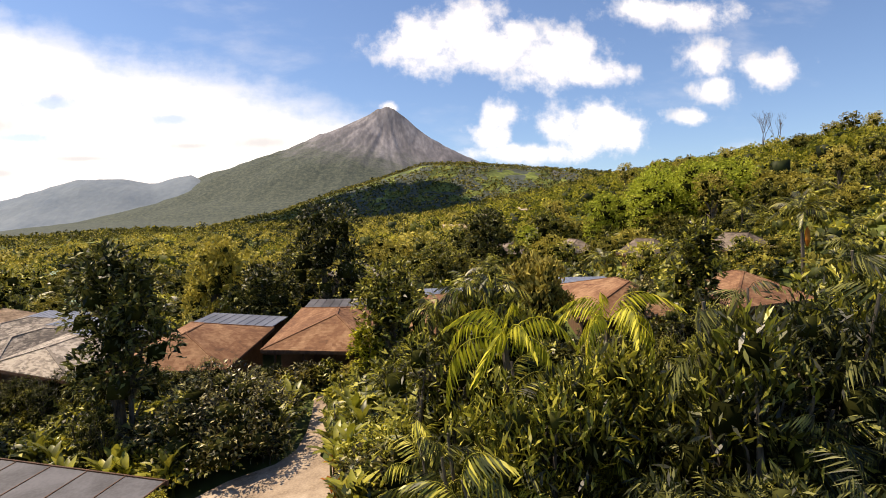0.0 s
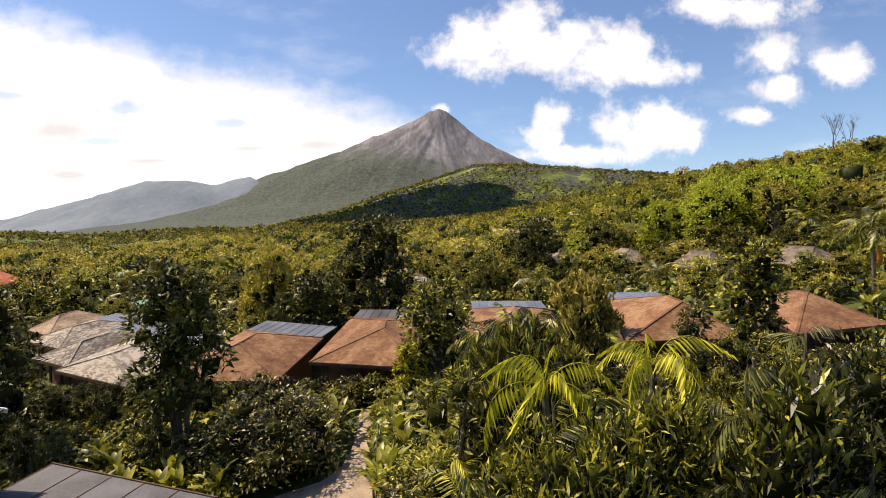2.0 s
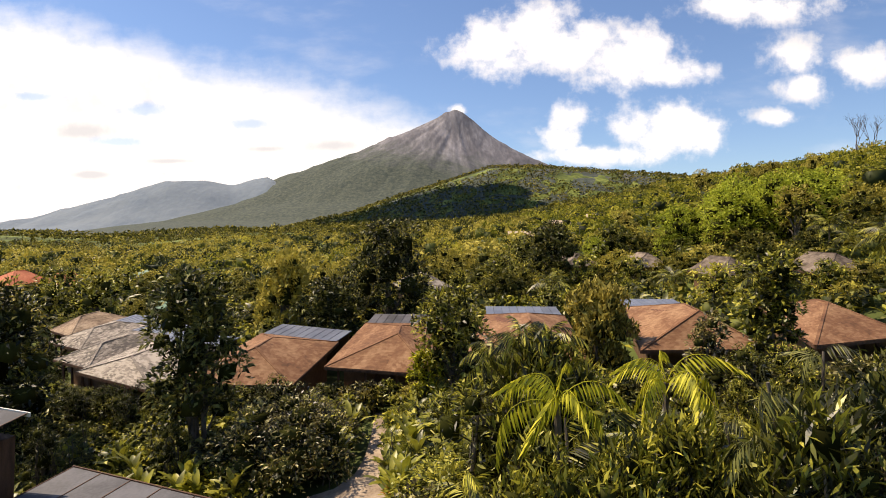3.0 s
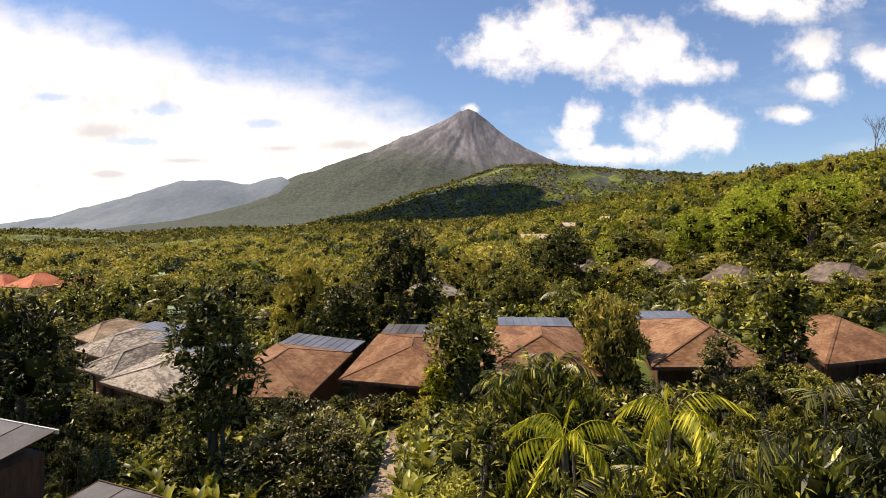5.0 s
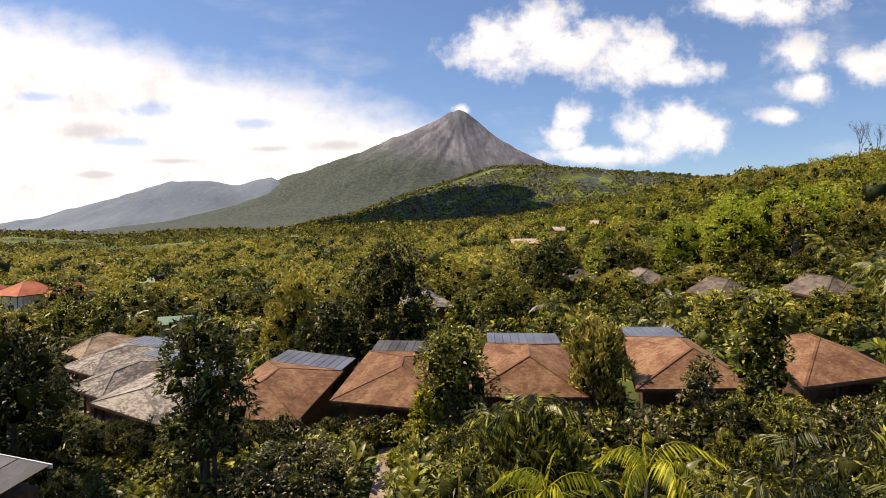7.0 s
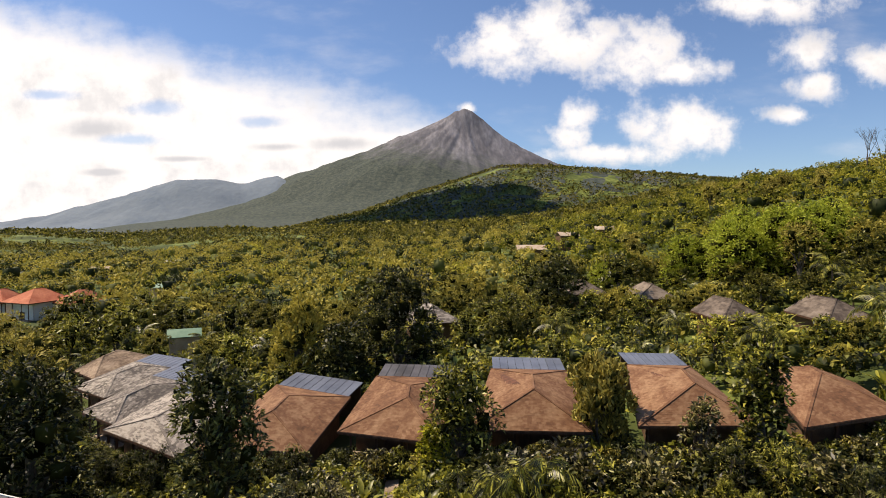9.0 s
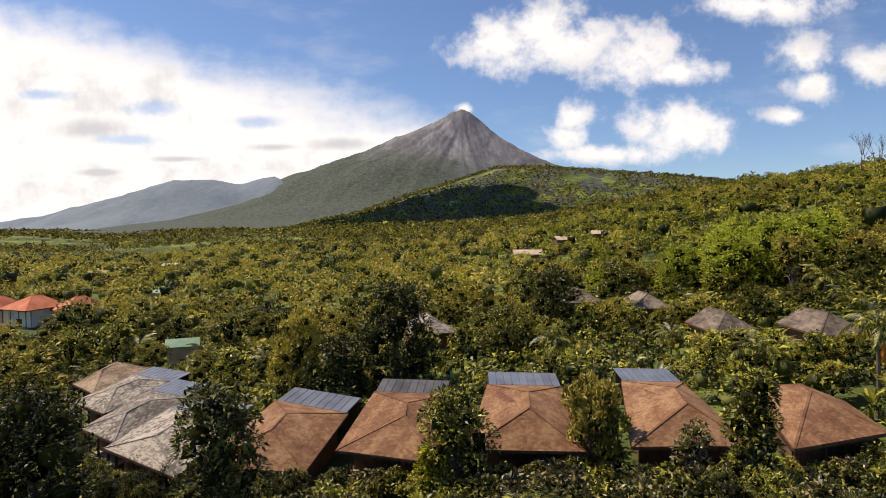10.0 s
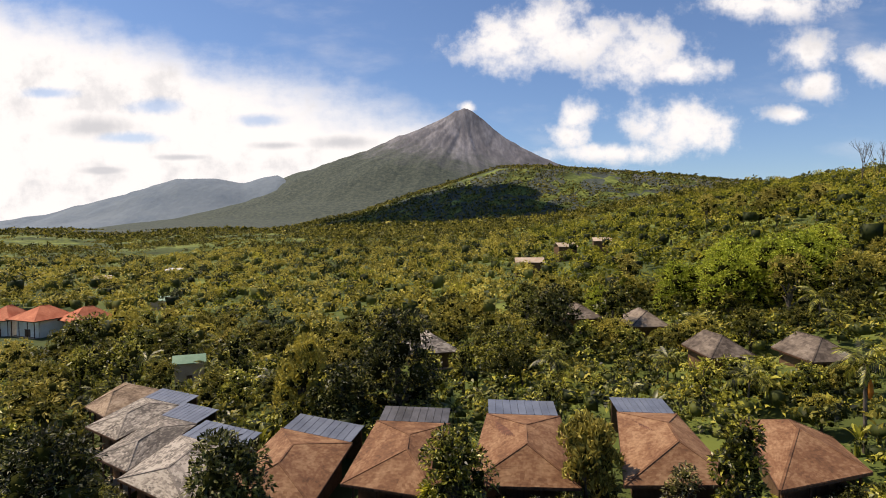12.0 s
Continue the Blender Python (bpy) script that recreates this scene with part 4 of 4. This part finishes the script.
part("fruit", bm, F_ORANGE, royal, "hanging orange fruit cluster")
put(royal, 36.0, 50.5, 0, 1, "tall feather palm with a smooth trunk on the slope", "palm tree")
areca = put(palm(6.3, M_GRN, 8, 14, stems=4, name="areca_palm", tiers=2), 8.6, 14.2, 0, 1, "dense clump of green feather palms with slender stems", "palm clump", "palm clumps in the garden")
areca_d = put(palm(6.0, M_DRK, 9, 15, stems=4, name="areca_palm", tiers=2), 10.5, 17.0, 60, 1, "dense clump of dark green feather palms with slender stems", "palm clump", "palm clumps in the garden")
areca_l = put(palm(4.2, M_LGT, 8, 16, stems=3, name="areca_palm", tiers=2), 3.6, 13.6, 60, 1, "clump of light green feather palms with slender stems", "palm clump", "palm clumps in the garden")
for ob, x, y, a, s in ((areca, 6.4, 17.2, 40, 0.95), (areca_d, 12.0, 14.6, 200, 0.95), (areca_d, 13.6, 19.5, 130, 1.05), (areca_d, 16.2, 23.5, 300, 1.1), (areca_d, 9.4, 21.5, 20, 1.0),
                       (areca, 19.4, 28.0, 10, 0.75), (areca_d, 17.0, 18.0, 220, 1.15), (areca_l, 1.4, 15.4, 250, 1.0), (areca_l, 5.4, 24.5, 90, 1.1), (areca, 22.6, 33.5, 130, 0.55),
                       (areca_l, 5.6, 12.2, 170, 0.9), (areca_d, 10.6, 11.0, 280, 0.9), (areca_l, 0.4, 20.6, 30, 1.0), (areca, 2.8, 22.5, 70, 0.9), (areca_d, 13.4, 12.4, 10, 0.9), (areca_l, 3.0, 14.6, 100, 0.95), (areca_d, 6.8, 15.2, 10, 0.95), (areca_d, 0.6, 17.2, 200, 0.95), (areca_d, 4.6, 14.6, 300, 0.85), (areca_d, 9.6, 12.6, 75, 0.95), (areca_d, 7.6, 11.2, 75, 0.95), (areca_d, 11.8, 13.4, 75, 1.0), (areca_d, 8.6, 16.4, 75, 1.0), (areca_l, 2.0, 12.8, 35, 0.85)):
    again(ob, x, y, a, s)
# tall drooping palms that rise before the eastern roofs
high = put(palm(8.6, M_TIP, 13, 17, stems=5, name="bamboo_palm", tiers=2, lean=0.8), 8.0, 15.6, 0, 1, "tall bamboo palm clump with shade put into its dark leaf colour", "palm clump", "tall palms on the slope")
for x, y, a, sz in ((10.0, 16.4, 80, 1.0), (12.0, 16.2, 150, 1.04), (9.2, 18.2, 230, 0.96), (13.8, 18.6, 20, 1.06)):
    again(high, x, y, a, sz)
feather = put(palm(8.4, M_GRN, 18, 18, spread=(-15, 80), name="feather_palm", scale=0.85), 1.2, 22.8, 0, 1, "tall green feather palm before a bungalow roof", "palm tree")
again(feather, 2.7, 23.6, 120, 0.98)
again(feather, 0.3, 24.2, 220, 0.93)
ban = put(paddle_plant(3.0, B_GRN, 9, 21), -15.4, 30.9, 0, 1, "banana plant with large upright green leaves", "banana plant", "banana plants")
hel = put(paddle_plant(2.0, B_YEL, 12, 22, "heliconia"), -12.6, 33.6, 0, 1, "heliconia with light green paddle leaves", "garden plant", "heliconias")
gin = put(paddle_plant(2.0, B_DRK, 14, 23, "ginger_plant"), -5.0, 35.0, 0, 1, "leafy green ginger plant in the garden", "garden plant", "ginger plants")
for ob, x, y, a, s in ((ban, -17.2, 29.6, 80, 0.8), (ban, 12.0, 27.0, 20, 1.2), (ban, 10.2, 29.4, 140, 1.1), (ban, -3.0, 31.5, 70, 0.9), (ban, -4.2, 29.0, 200, 0.8), (ban, -19.2, 33.5, 0, 1.0)):
    again(ob, x, y, a, s)

B_ORG = blade_mesh("leaf", 0.9, 0.26, 0.3, F_ORANGE, 4)
cro = put(paddle_plant(1.6, B_ORG, 12, 24, "croton"), 7.0, 39.6, 0, 1, "orange-leaved croton below the eaves", "garden plant", "crotons")
for x, y, a, s in ((10.4, 37.5, 40, 0.9), (-4.2, 28.8, 90, 0.9), (14.2, 33.0, 10, 1.0), (-14.0, 33.2, 60, 0.8), (5.2, 41.8, 20, 1.2), (7.6, 41.4, 110, 1.1), (8.9, 41.6, 200, 1.2), (6.3, 37.6, 200, 1.1)):
    again(cro, x, y, a, s)

for k in range(34):
    x, y = (rng_leaf.uniform(-19, -11.5), rng_leaf.uniform(30.5, 35)) if k < 18 else (rng_leaf.uniform(-4.0, 1.5), rng_leaf.uniform(27.5, 36))
    again((hel, ban, gin, hel)[k % 4], x, y, rng_leaf.uniform(0, 360), (1.2, 0.85, 1.25, 1.0)[k % 4] * rng_leaf.uniform(0.85, 1.2))

for ob, x, y, a, sz in ((gin, -3.4, 24.6, 0, 1.2), (hel, -2.9, 22.9, 80, 1.3), (gin, -3.3, 26.6, 160, 1.1), (hel, -3.5, 28.6, 40, 1.3), (cro, -3.9, 25.6, 0, 1.0), (cro, -13.6, 26.6, 70, 0.7)):
    again(ob, x, y, a, sz)

# undergrowth round the bungalows
ROOFS = [(-22.3, 44.4, 9.6, 17, -4), (-11.3, 44.6, 9, 18, -3), (-0.4, 44, 9.6, 18.6, -4), (11.9, 42, 9, 18, -6), (22.6, 41.5, 10.6, 11, 8), (-32.6, 44.8, 9.6, 14, -4), (-38.4, 52, 6.5, 15, -8),
         (-45.2, 60.6, 7.5, 14, -10), (-50.6, 69, 6, 10, -8), (-9.2, 91, 8.5, 9, 20), (20.6, 116, 8.5, 9, 12), (30.5, 104, 7.5, 9, 5), (33.2, 76.5, 7, 8, 10), (43.8, 71.5, 7.6, 8, 10),
         (-20.6, 24.5, 10.4, 6.5, -22), (-29, 25.2, 8.6, 5.5, -12), (-134, 148, 8.5, 12, 8), (-126.5, 149, 12, 12, -20), (-115.5, 153, 10, 12, -32), (-55, 99.5, 6, 5, 25)]


def on_roof(x, y, gap=0.3):
    for rx, ry, w, d, a in ROOFS:
        c, s = math.cos(radians(a)), math.sin(radians(a))
        lx, ly = (x - rx) * c + (y - ry) * s, -(x - rx) * s + (y - ry) * c
        if -gap < lx < w + gap and -gap < ly < d + gap:
            return True
    return False


def on_path(x, y):
    return (abs(x + 5.9) < 1.2 and 30 < y < 37.5) or (abs(x + 6.3) < 0.8 and 37 < y < 44) or (-11.4 < x < -3.8 and 20 < y < 31)


rng = random.Random(77)
kinds = [put(tree("shrub", 2.6, 0.1, 2.3, 540, 0.27, mat, 130 + i, stems=3, lump=9), x, y, 0, 1, lab, "shrub", "garden shrubs")
         for i, (mat, x, y, lab) in enumerate(((F_MID, -12.5, 39, "leafy green shrub in the garden"), (F_DARK, -3.2, 37.5, "dark green shrub in the garden"), (F_RED, 3.5, 40.6, "bronze-leaved shrub in the garden"),
                                                (F_LIGHT, 6.5, 36.5, "light green shrub in the garden"), (F_OLIVE, 12.5, 36.0, "olive green shrub in the garden")))]
made = 0
while made < 150:
    x, y = rng.uniform(-34, 34), rng.uniform(24, 44)
    if abs(x) > 0.85 * y + 2 or on_roof(x, y, 0.7) or on_path(x, y) or (x > 2 and y < 30):
        continue
    made += 1
    pick = rng.random()
    if pick < 0.5:
        # in the west darker-leaved kinds stand in for the shade over that garden
        again(kinds[int(rng.random() ** 1.4 * 5) if x > -8 else (1, 2, 1, 0)[made % 4]], x, y, rng.uniform(0, 360), rng.uniform(0.7, 1.25))
    elif pick < 0.66:
        again(gin, x, y, rng.uniform(0, 360), rng.uniform(0.8, 1.3))
    elif pick < 0.80:
        again(hel, x, y, rng.uniform(0, 360), rng.uniform(0.7, 1.2))
    elif pick < 0.92:
        again(areca_l if rng.random() < 0.5 else areca_d, x, y, rng.uniform(0, 360), rng.uniform(0.45, 0.62))
    else:
        again(ban, x, y, rng.uniform(0, 360), rng.uniform(0.7, 1.0))

# tall plants on the slope close by
tall = []
for i, (w, z1, n, lf, mat, st, up, lab) in enumerate(((3.4, 5.6, 2100, 0.24, F_MID, 3, 0.0, "tall leafy green shrub on the slope"), (3.0, 6.0, 2100, 0.26, F_DARK, 4, 0.3, "tall dark-leaved shrub on the slope"),
                                                     (3.2, 5.2, 2000, 0.24, F_LIGHT, 3, 0.0, "tall light green shrub on the slope"), (2.8, 6.2, 2200, 0.32, F_MID, 5, 0.5, "tall green bamboo clump on the slope"))):
    tall.append(tagged(tree("shrub", w, 0.3, z1, n, lf, mat, 170 + i, stems=st, lump=14, upright=up, slim=0.2), lab, "shrub", "tall shrubs on the slope"))
seen_tall = set()
made = 0
while made < 48:
    y = rng.uniform(11, 32)
    x = rng.uniform(-0.02, 0.92) * y + 0.5
    if y > 24 and x < 4 or on_path(x, y):
        continue
    made += 1
    # Far to the east only the dark kind: shade there is leaf colour.
    k = (0, 1, 1, 2, 3, 1, 0, 3)[made % 8] if x < 0.5 * y else 1
    s = rng.uniform(0.75, 1.05) * (1.0 if y < 24 else 0.75) * (0.8 if x < 4 else 1.0)
    if k in seen_tall:
        again(tall[k], x, y, rng.uniform(0, 360), s)
    else:
        seen_tall.add(k)
        put(tall[k], x, y, rng.uniform(0, 360), s)

# leafy stand below the yellow palms
for x, y, s in ((1.2, 17.0, 1.2), (2.6, 18.6, 1.25), (4.2, 18.8, 1.25), (6.2, 19.4, 1.2), (0.2, 18.6, 1.1), (7.4, 19.0, 1.15), (1.5, 16.3, 1.2), (2.9, 16.6, 1.22), (4.4, 17.6, 1.25), (5.6, 17.2, 1.2)):
    if int(x * 5) % 2:
        again((areca_l, areca)[int(x * 3) % 2], x, y, rng.uniform(0, 360), s * (0.95, 0.85)[int(x * 3) % 2])
    else:
        again(tall[3], x, y, rng.uniform(0, 360), s)

# tall leafy growth that hides the eastern roofs from low down
for k, x, y, sz in ((3, 7.0, 15.0, 1.42), (1, 8.8, 16.2, 1.5), (1, 10.4, 15.4, 1.5), (3, 12.2, 17.4, 1.46), (1, 13.8, 16.6, 1.5), (0, 11.2, 18.6, 1.5), (1, 15.4, 18.4, 1.45), (3, 1.6, 22.2, 1.5), (0, 0.0, 23.2, 1.45), (3, 3.0, 23.4, 1.4), (0, 15.0, 33.6, 0.95), (2, 17.2, 33.0, 1.0)):
    again(tall[k], x, y, 37 * x, sz)

# head-high shrubs before the bungalows
for k in range(26):
    x, y = 0.5 + k * 0.92 + rng.uniform(-0.5, 0.5), rng.uniform(33.5, 39.0) - max(0, k - 12) * 0.25
    # mostly darker-leaved kinds, so leaf colour carries the shade before the roofs
    again(kinds[(1, 2, 2, 1, 0)[k % 5]], x, y, rng.uniform(0, 360), rng.uniform(1.35, 1.75))

for k in range(11):
    again(tall[(1, 1, 0)[k % 3]], -36.5 + k * 1.2 + rng.uniform(-0.4, 0.4), 43.2 + rng.uniform(-1.2, 0.8), rng.uniform(0, 360), rng.uniform(0.62, 0.76))
for k in range(8):
    again(tall[(1, 0)[k % 2]], -22.4 + k * 1.25, 42.0 + rng.uniform(-1.0, 0.6), rng.uniform(0, 360), rng.uniform(0.62, 0.72))
for k in range(6):
    again(tall[1], -44.5 + k * 1.5, 52.6 - k * 0.5, rng.uniform(0, 360), rng.uniform(0.6, 0.72))

for x0, y0, x1, y1, n in ((-33.6, 47.6, -24.0, 41.6, 9), (-39.4, 52.8, -34.0, 49.6, 5), (-46.0, 61.2, -40.0, 57.4, 5), (-51.4, 69.2, -46.4, 65.2, 4)):
    for k in range(n):
        f = (k + 0.5) / n
        again(tall[(1, 0, 1)[k % 3]], x0 + (x1 - x0) * f + rng.uniform(-0.3, 0.3), y0 + (y1 - y0) * f + rng.uniform(-0.4, 0.2), rng.uniform(0, 360), rng.uniform(0.56, 0.7))

# planting along the eaves
for rx, ry, w, a in ((-22.3, 44.4, 9, -3), (-11.3, 46.2, 8.9, -16), (-0.4, 44.2, 9.4, -1), (11.9, 42, 9.1, 2), (22.6, 39.9, 9.7, 21), (-32.6, 48.6, 11.1, -31), (-38.4, 54, 6.4, -32)):
    for k in range(9):
        lx, ly = w * (k + rng.random()) / 9, -rng.uniform(0.5, 1.6)
        x, y = rx + lx * math.cos(radians(a)) - ly * math.sin(radians(a)), ry + lx * math.sin(radians(a)) + ly * math.cos(radians(a))
        if k % 3 == 0:
            # darker-leaved kinds again, for the shade in front of the eaves
            again(kinds[1 + k // 3 % 2], x, y, rng.uniform(0, 360), rng.uniform(0.8, 1.1))
        else:
            again(kinds[(1, 2, 0, 1, 4)[(k + int(w * 7)) % 5]], x, y, rng.uniform(0, 360), rng.uniform(0.85, 1.15))
for x, y, s in ((-21.2, 24.4, 1.1), (-23.8, 23.6, 1.2), (-19.4, 25.6, 0.9), (-26.5, 24.0, 1.2), (-17.0, 33.4, 0.8), (-24.0, 33.0, 0.9)):
    again(tall[1], x, y, rng.uniform(0, 360), s)

# trees behind the bungalows
wood = []
for i, (w, z0, z1, n, lf, mat, lump, lab) in enumerate(((7.5, 1.5, 9.5, 1000, 0.58, F_WOOD, 12, "leafy green tree in the forest"), (6.0, 2.0, 10.5, 900, 0.55, F_MID, 10, "tall green tree in the forest"),
                                                        (8.5, 1.2, 8.5, 1050, 0.6, F_WOOD, 14, "broad green tree in the forest"), (5.5, 1.0, 7.0, 800, 0.48, F_LIGHT, 9, "light yellow-green tree in the forest"),
                                                        (6.5, 2.5, 11.0, 850, 0.58, F_OLIVE, 9, "open olive-green tree in the forest"))):
    wood.append(tagged(tree("tree", w, z0, z1, n, lf, mat, 150 + i, lump=lump), lab, "tree", "forest trees"))
started = set()
fan = put(palm(4.6, M_BIG, 12, 31, spread=(-5, 75), r=0.14), 31.0, 62.0, 0, 1, "green feather palm among the trees", "palm tree", "palms among the trees")
spots = []
tries = 0
while len(spots) < 220 and tries < 20000:
    tries += 1
    y = rng.uniform(50, 150)
    x = rng.uniform(-0.85, 0.95) * y
    if on_roof(x, y, 2.2) or any((x - a) ** 2 + (y - b) ** 2 < (3.6 + 0.012 * y) ** 2 for a, b in spots):
        continue
    # keep the views on to the roofs behind open
    if any(on_roof(x * k, y * k, 1.0) for k in ((1.04, 1.08, 1.13, 1.18, 1.24) if x < 34 else (1.03, 1.06, 1.10))):
        continue
    if (x + 10.5) ** 2 + (y - 67) ** 2 < 130 or (x - 15.3) ** 2 + (y - 93) ** 2 < 70 or (x < -0.7 * y and y > 122):
        continue
    spots.append((x, y))
for x, y in spots:
    near_row = y < 75 and x > -40
    pick = rng.random()
    if pick < 0.2 or (near_row and pick < 0.4):
        again(fan, x, y, rng.uniform(0, 360), rng.uniform(0.6, 1.0) * (0.8 if near_row else 1.15))
        continue
    k = (0, 2, 1, 3, 0, 4, 2, 1, 0, 3)[int(rng.random() * 10)]
    s = rng.uniform(0.75, 1.15) * (0.5 if near_row else 0.72 if y < 95 and x > -30 else 1.0)
    if k in started:
        again(wood[k], x, y, rng.uniform(0, 360), s)
    else:
        started.add(k)
        put(wood[k], x, y, rng.uniform(0, 360), s)


# trees before the far roofs, which show over their tops
for x, y, top, k in ((15.5, 96, 8.0, 0), (20.0, 95, 8.7, 3), (24.5, 97, 8.2, 2), (25.5, 88, 8.6, 3), (30.0, 87, 8.4, 0), (33.5, 89, 9.0, 2), (27.5, 65, 9.0, 3), (31.0, 65, 9.2, 3), (34.5, 66, 9.0, 3), (37.0, 61, 9.5, 3), (40.5, 61, 9.4, 2), (44.0, 62, 9.8, 3), (-6.0, 78, 7.0, 3)):
    again(wood[k], x, y, 53 * x, (top - float(land(x, y))) / (9.5, 10.5, 8.5, 7.0)[k])

# taller trees along the eastern skyline
for k in range(38):
    y = rng.uniform(225, 300)
    x = y * rng.uniform(0.30, 0.98)
    again(wood[(3, 4, 2, 3)[k % 4]], x, y, rng.uniform(0, 360), rng.uniform(1.15, 1.7))


# broad-leaved plants between the houses and trees
made = 0
while made < 80:
    y = rng.uniform(47, 105)
    x = rng.uniform(-0.6, 0.8) * y
    if on_roof(x, y, 0.8) or any(on_roof(x * k, y * k, 0.5) for k in (1.04, 1.08)):
        continue
    made += 1
    again((ban, hel, gin, gin, hel)[made % 5], x, y, rng.uniform(0, 360), (1.4, 1.7, 1.8, 1.5, 1.4)[made % 5] * rng.uniform(0.8, 1.15))


# forest beyond, too many to count
def forest(name, pts, quads, size, width, height, mat, seed, label):
    rg = np.random.default_rng(seed)
    pts = np.asarray(pts)
    n = len(pts)
    sc = (0.6 + 0.45 * rg.random(n) + 0.6 * rg.random(n) ** 4)
    z = land(pts[:, 0], pts[:, 1])
    d = unit(rg.normal(size=(n, quads, 3)))
    d[..., 2] = np.abs(d[..., 2]) * 1.1 - 0.2
    rad = np.stack([np.full(n, width / 2), np.full(n, width / 2), np.full(n, height * 0.45)], 1) * sc[:, None] * (0.85 + 0.3 * rg.random((n, 3)))
    C = np.stack([pts[:, 0], pts[:, 1], z + height * 0.52 * sc], 1)
    # each crown is a cluster of smaller heads
    heads = 6
    hd = unit(rg.normal(size=(n, heads, 3))) * np.array([0.62, 0.62, 0.5])
    hd[..., 2] = np.abs(hd[..., 2]) - 0.1
    which = rg.integers(0, heads, (n, quads))
    P = C[:, None, :] + (np.take_along_axis(hd, which[..., None], 1) + d * 0.46 * (0.8 + 0.2 * rg.random((n, quads, 1)))) * rad[:, None, :]
    D = d + rg.normal(size=d.shape) * 0.7
    sz = (size * (0.6 + 0.8 * rg.random((n, quads))) * sc[:, None]).ravel()
    P, D = P.reshape(-1, 3), D.reshape(-1, 3)
    v, f = leaves(P - unit(D) * sz[:, None] * 0.45, D, sz, sz * 0.5, rg)
    # dark lumps in each crown, coloured as the shade between its leaves
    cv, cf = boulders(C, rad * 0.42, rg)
    ob = soup(name, v, f, mat, kind="stuff", core=(cv, cf, F_DEEP_AND_SHADE) if quads > 40 else None)
    return tagged(ob, label, "forest")


def scatter(n, y0, y1, gap, seed, thin=None):
    rg = np.random.default_rng(seed)
    y = np.sqrt(rg.random(n) * (y1 ** 2 - y0 ** 2) + y0 ** 2)
    az = rg.uniform(-0.90, 1.0, n)
    x = az * y
    keep = np.ones(n, bool)
    cells = set()
    for i in range(n):
        c = (int(x[i] // gap), int(y[i] // gap))
        if c in cells:
            keep[i] = False
        else:
            cells.add(c)
    if thin is not None:
        keep &= thin(x, y)
    return np.stack([x, y], 1)[keep]


def pasture(x, y):
    """Where woods stand: open pasture on the western plain."""
    p = fnoise(x * 0.6, y, 0.011)
    openness = sstep(-0.05, -0.30, x / y) * sstep(190, 360, y) * sstep(1900, 1500, y)
    k = p + 2.0 * (1 - openness) > 0.07
    for a, b, r in ((510, 2300, 70), (690, 2120, 60), (80, 2450, 80), (-320, 1500, 60), (560, 2350, 50)):
        k &= ((x - a) / 1.5) ** 2 + (y - b) ** 2 > r * r
    return k


def under(x, y):
    return np.array([not on_roof(a, b, 0.9) and not on_path(a, b) and not (b > 60 and any(on_roof(a * k, b * k, 0.5) for k in (1.03, 1.06, 1.09))) and not (a < -0.7 * b and b > 126) for a, b in zip(x, y)])


for i, (mat, lab) in enumerate(((F_MID, "low green undergrowth"), (F_DARK, "low dark undergrowth"), (F_LIGHT, "low light green undergrowth"), (F_WOOD, "low olive undergrowth"))):
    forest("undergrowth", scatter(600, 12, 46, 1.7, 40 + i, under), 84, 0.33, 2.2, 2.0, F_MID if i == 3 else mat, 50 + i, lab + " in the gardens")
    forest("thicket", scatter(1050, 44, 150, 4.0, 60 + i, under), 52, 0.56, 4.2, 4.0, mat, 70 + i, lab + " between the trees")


CLEAR = [(-108, 132), (-118, 134), (-98, 136), (-104, 142), (-130, 153), (-121, 153), (-111, 157), (-128, 147), (-118, 146), (-108, 150), (-134, 156), (-124, 140), (-112, 142), (-110, 196), (-112, 205), (-170, 326), (-183, 278), (26, 230), (48, 272), (63, 262), (-165, 315), (-178, 268), (25, 222), (46, 264), (61, 254)]


def clear(x, y):
    k = pasture(x, y)
    for a, b in CLEAR:
        k &= (x - a) ** 2 + (y - b) ** 2 > 95
    return k


woods = scatter(9000, 128, 460, 7.8, 5, clear)
# most trees of the eastern slope take the leaf with painted-in sunlight
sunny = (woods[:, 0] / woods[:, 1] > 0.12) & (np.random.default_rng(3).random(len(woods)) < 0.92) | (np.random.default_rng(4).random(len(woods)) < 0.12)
deep = ~sunny & (np.random.default_rng(8).random(len(woods)) < 0.2)
forest("forest_dark", woods[deep], 92, 0.94, 8.8, 11.0, F_DEEP_AND_SHADE, 26, "dark green trees of the forest canopy")
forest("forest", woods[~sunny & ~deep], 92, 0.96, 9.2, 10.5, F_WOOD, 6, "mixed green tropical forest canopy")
forest("forest_light", woods[sunny], 92, 0.94, 9.2, 10.5, F_SUN_PAINTED, 16, "yellow-green canopy trees with slope sunlight put into the leaf colour")
forest("forest_plain", scatter(26000, 460, 1150, 11.0, 7, pasture), 26, 2.4, 12.5, 12, F_WOOD, 8, "distant green forest canopy on the plain")
forest("forest_distance", scatter(48000, 1150, 2750, 12.4, 9, pasture), 6, 7.4, 17, 15, F_WOOD, 10, "far green forest on the rising hill")
forest("forest_margin", scatter(30000, 2700, 3350, 22, 11, lambda x, y: x / y < -0.22), 6, 11, 26, 15, F_WOOD, 12, "far green forest at the foot of the range")
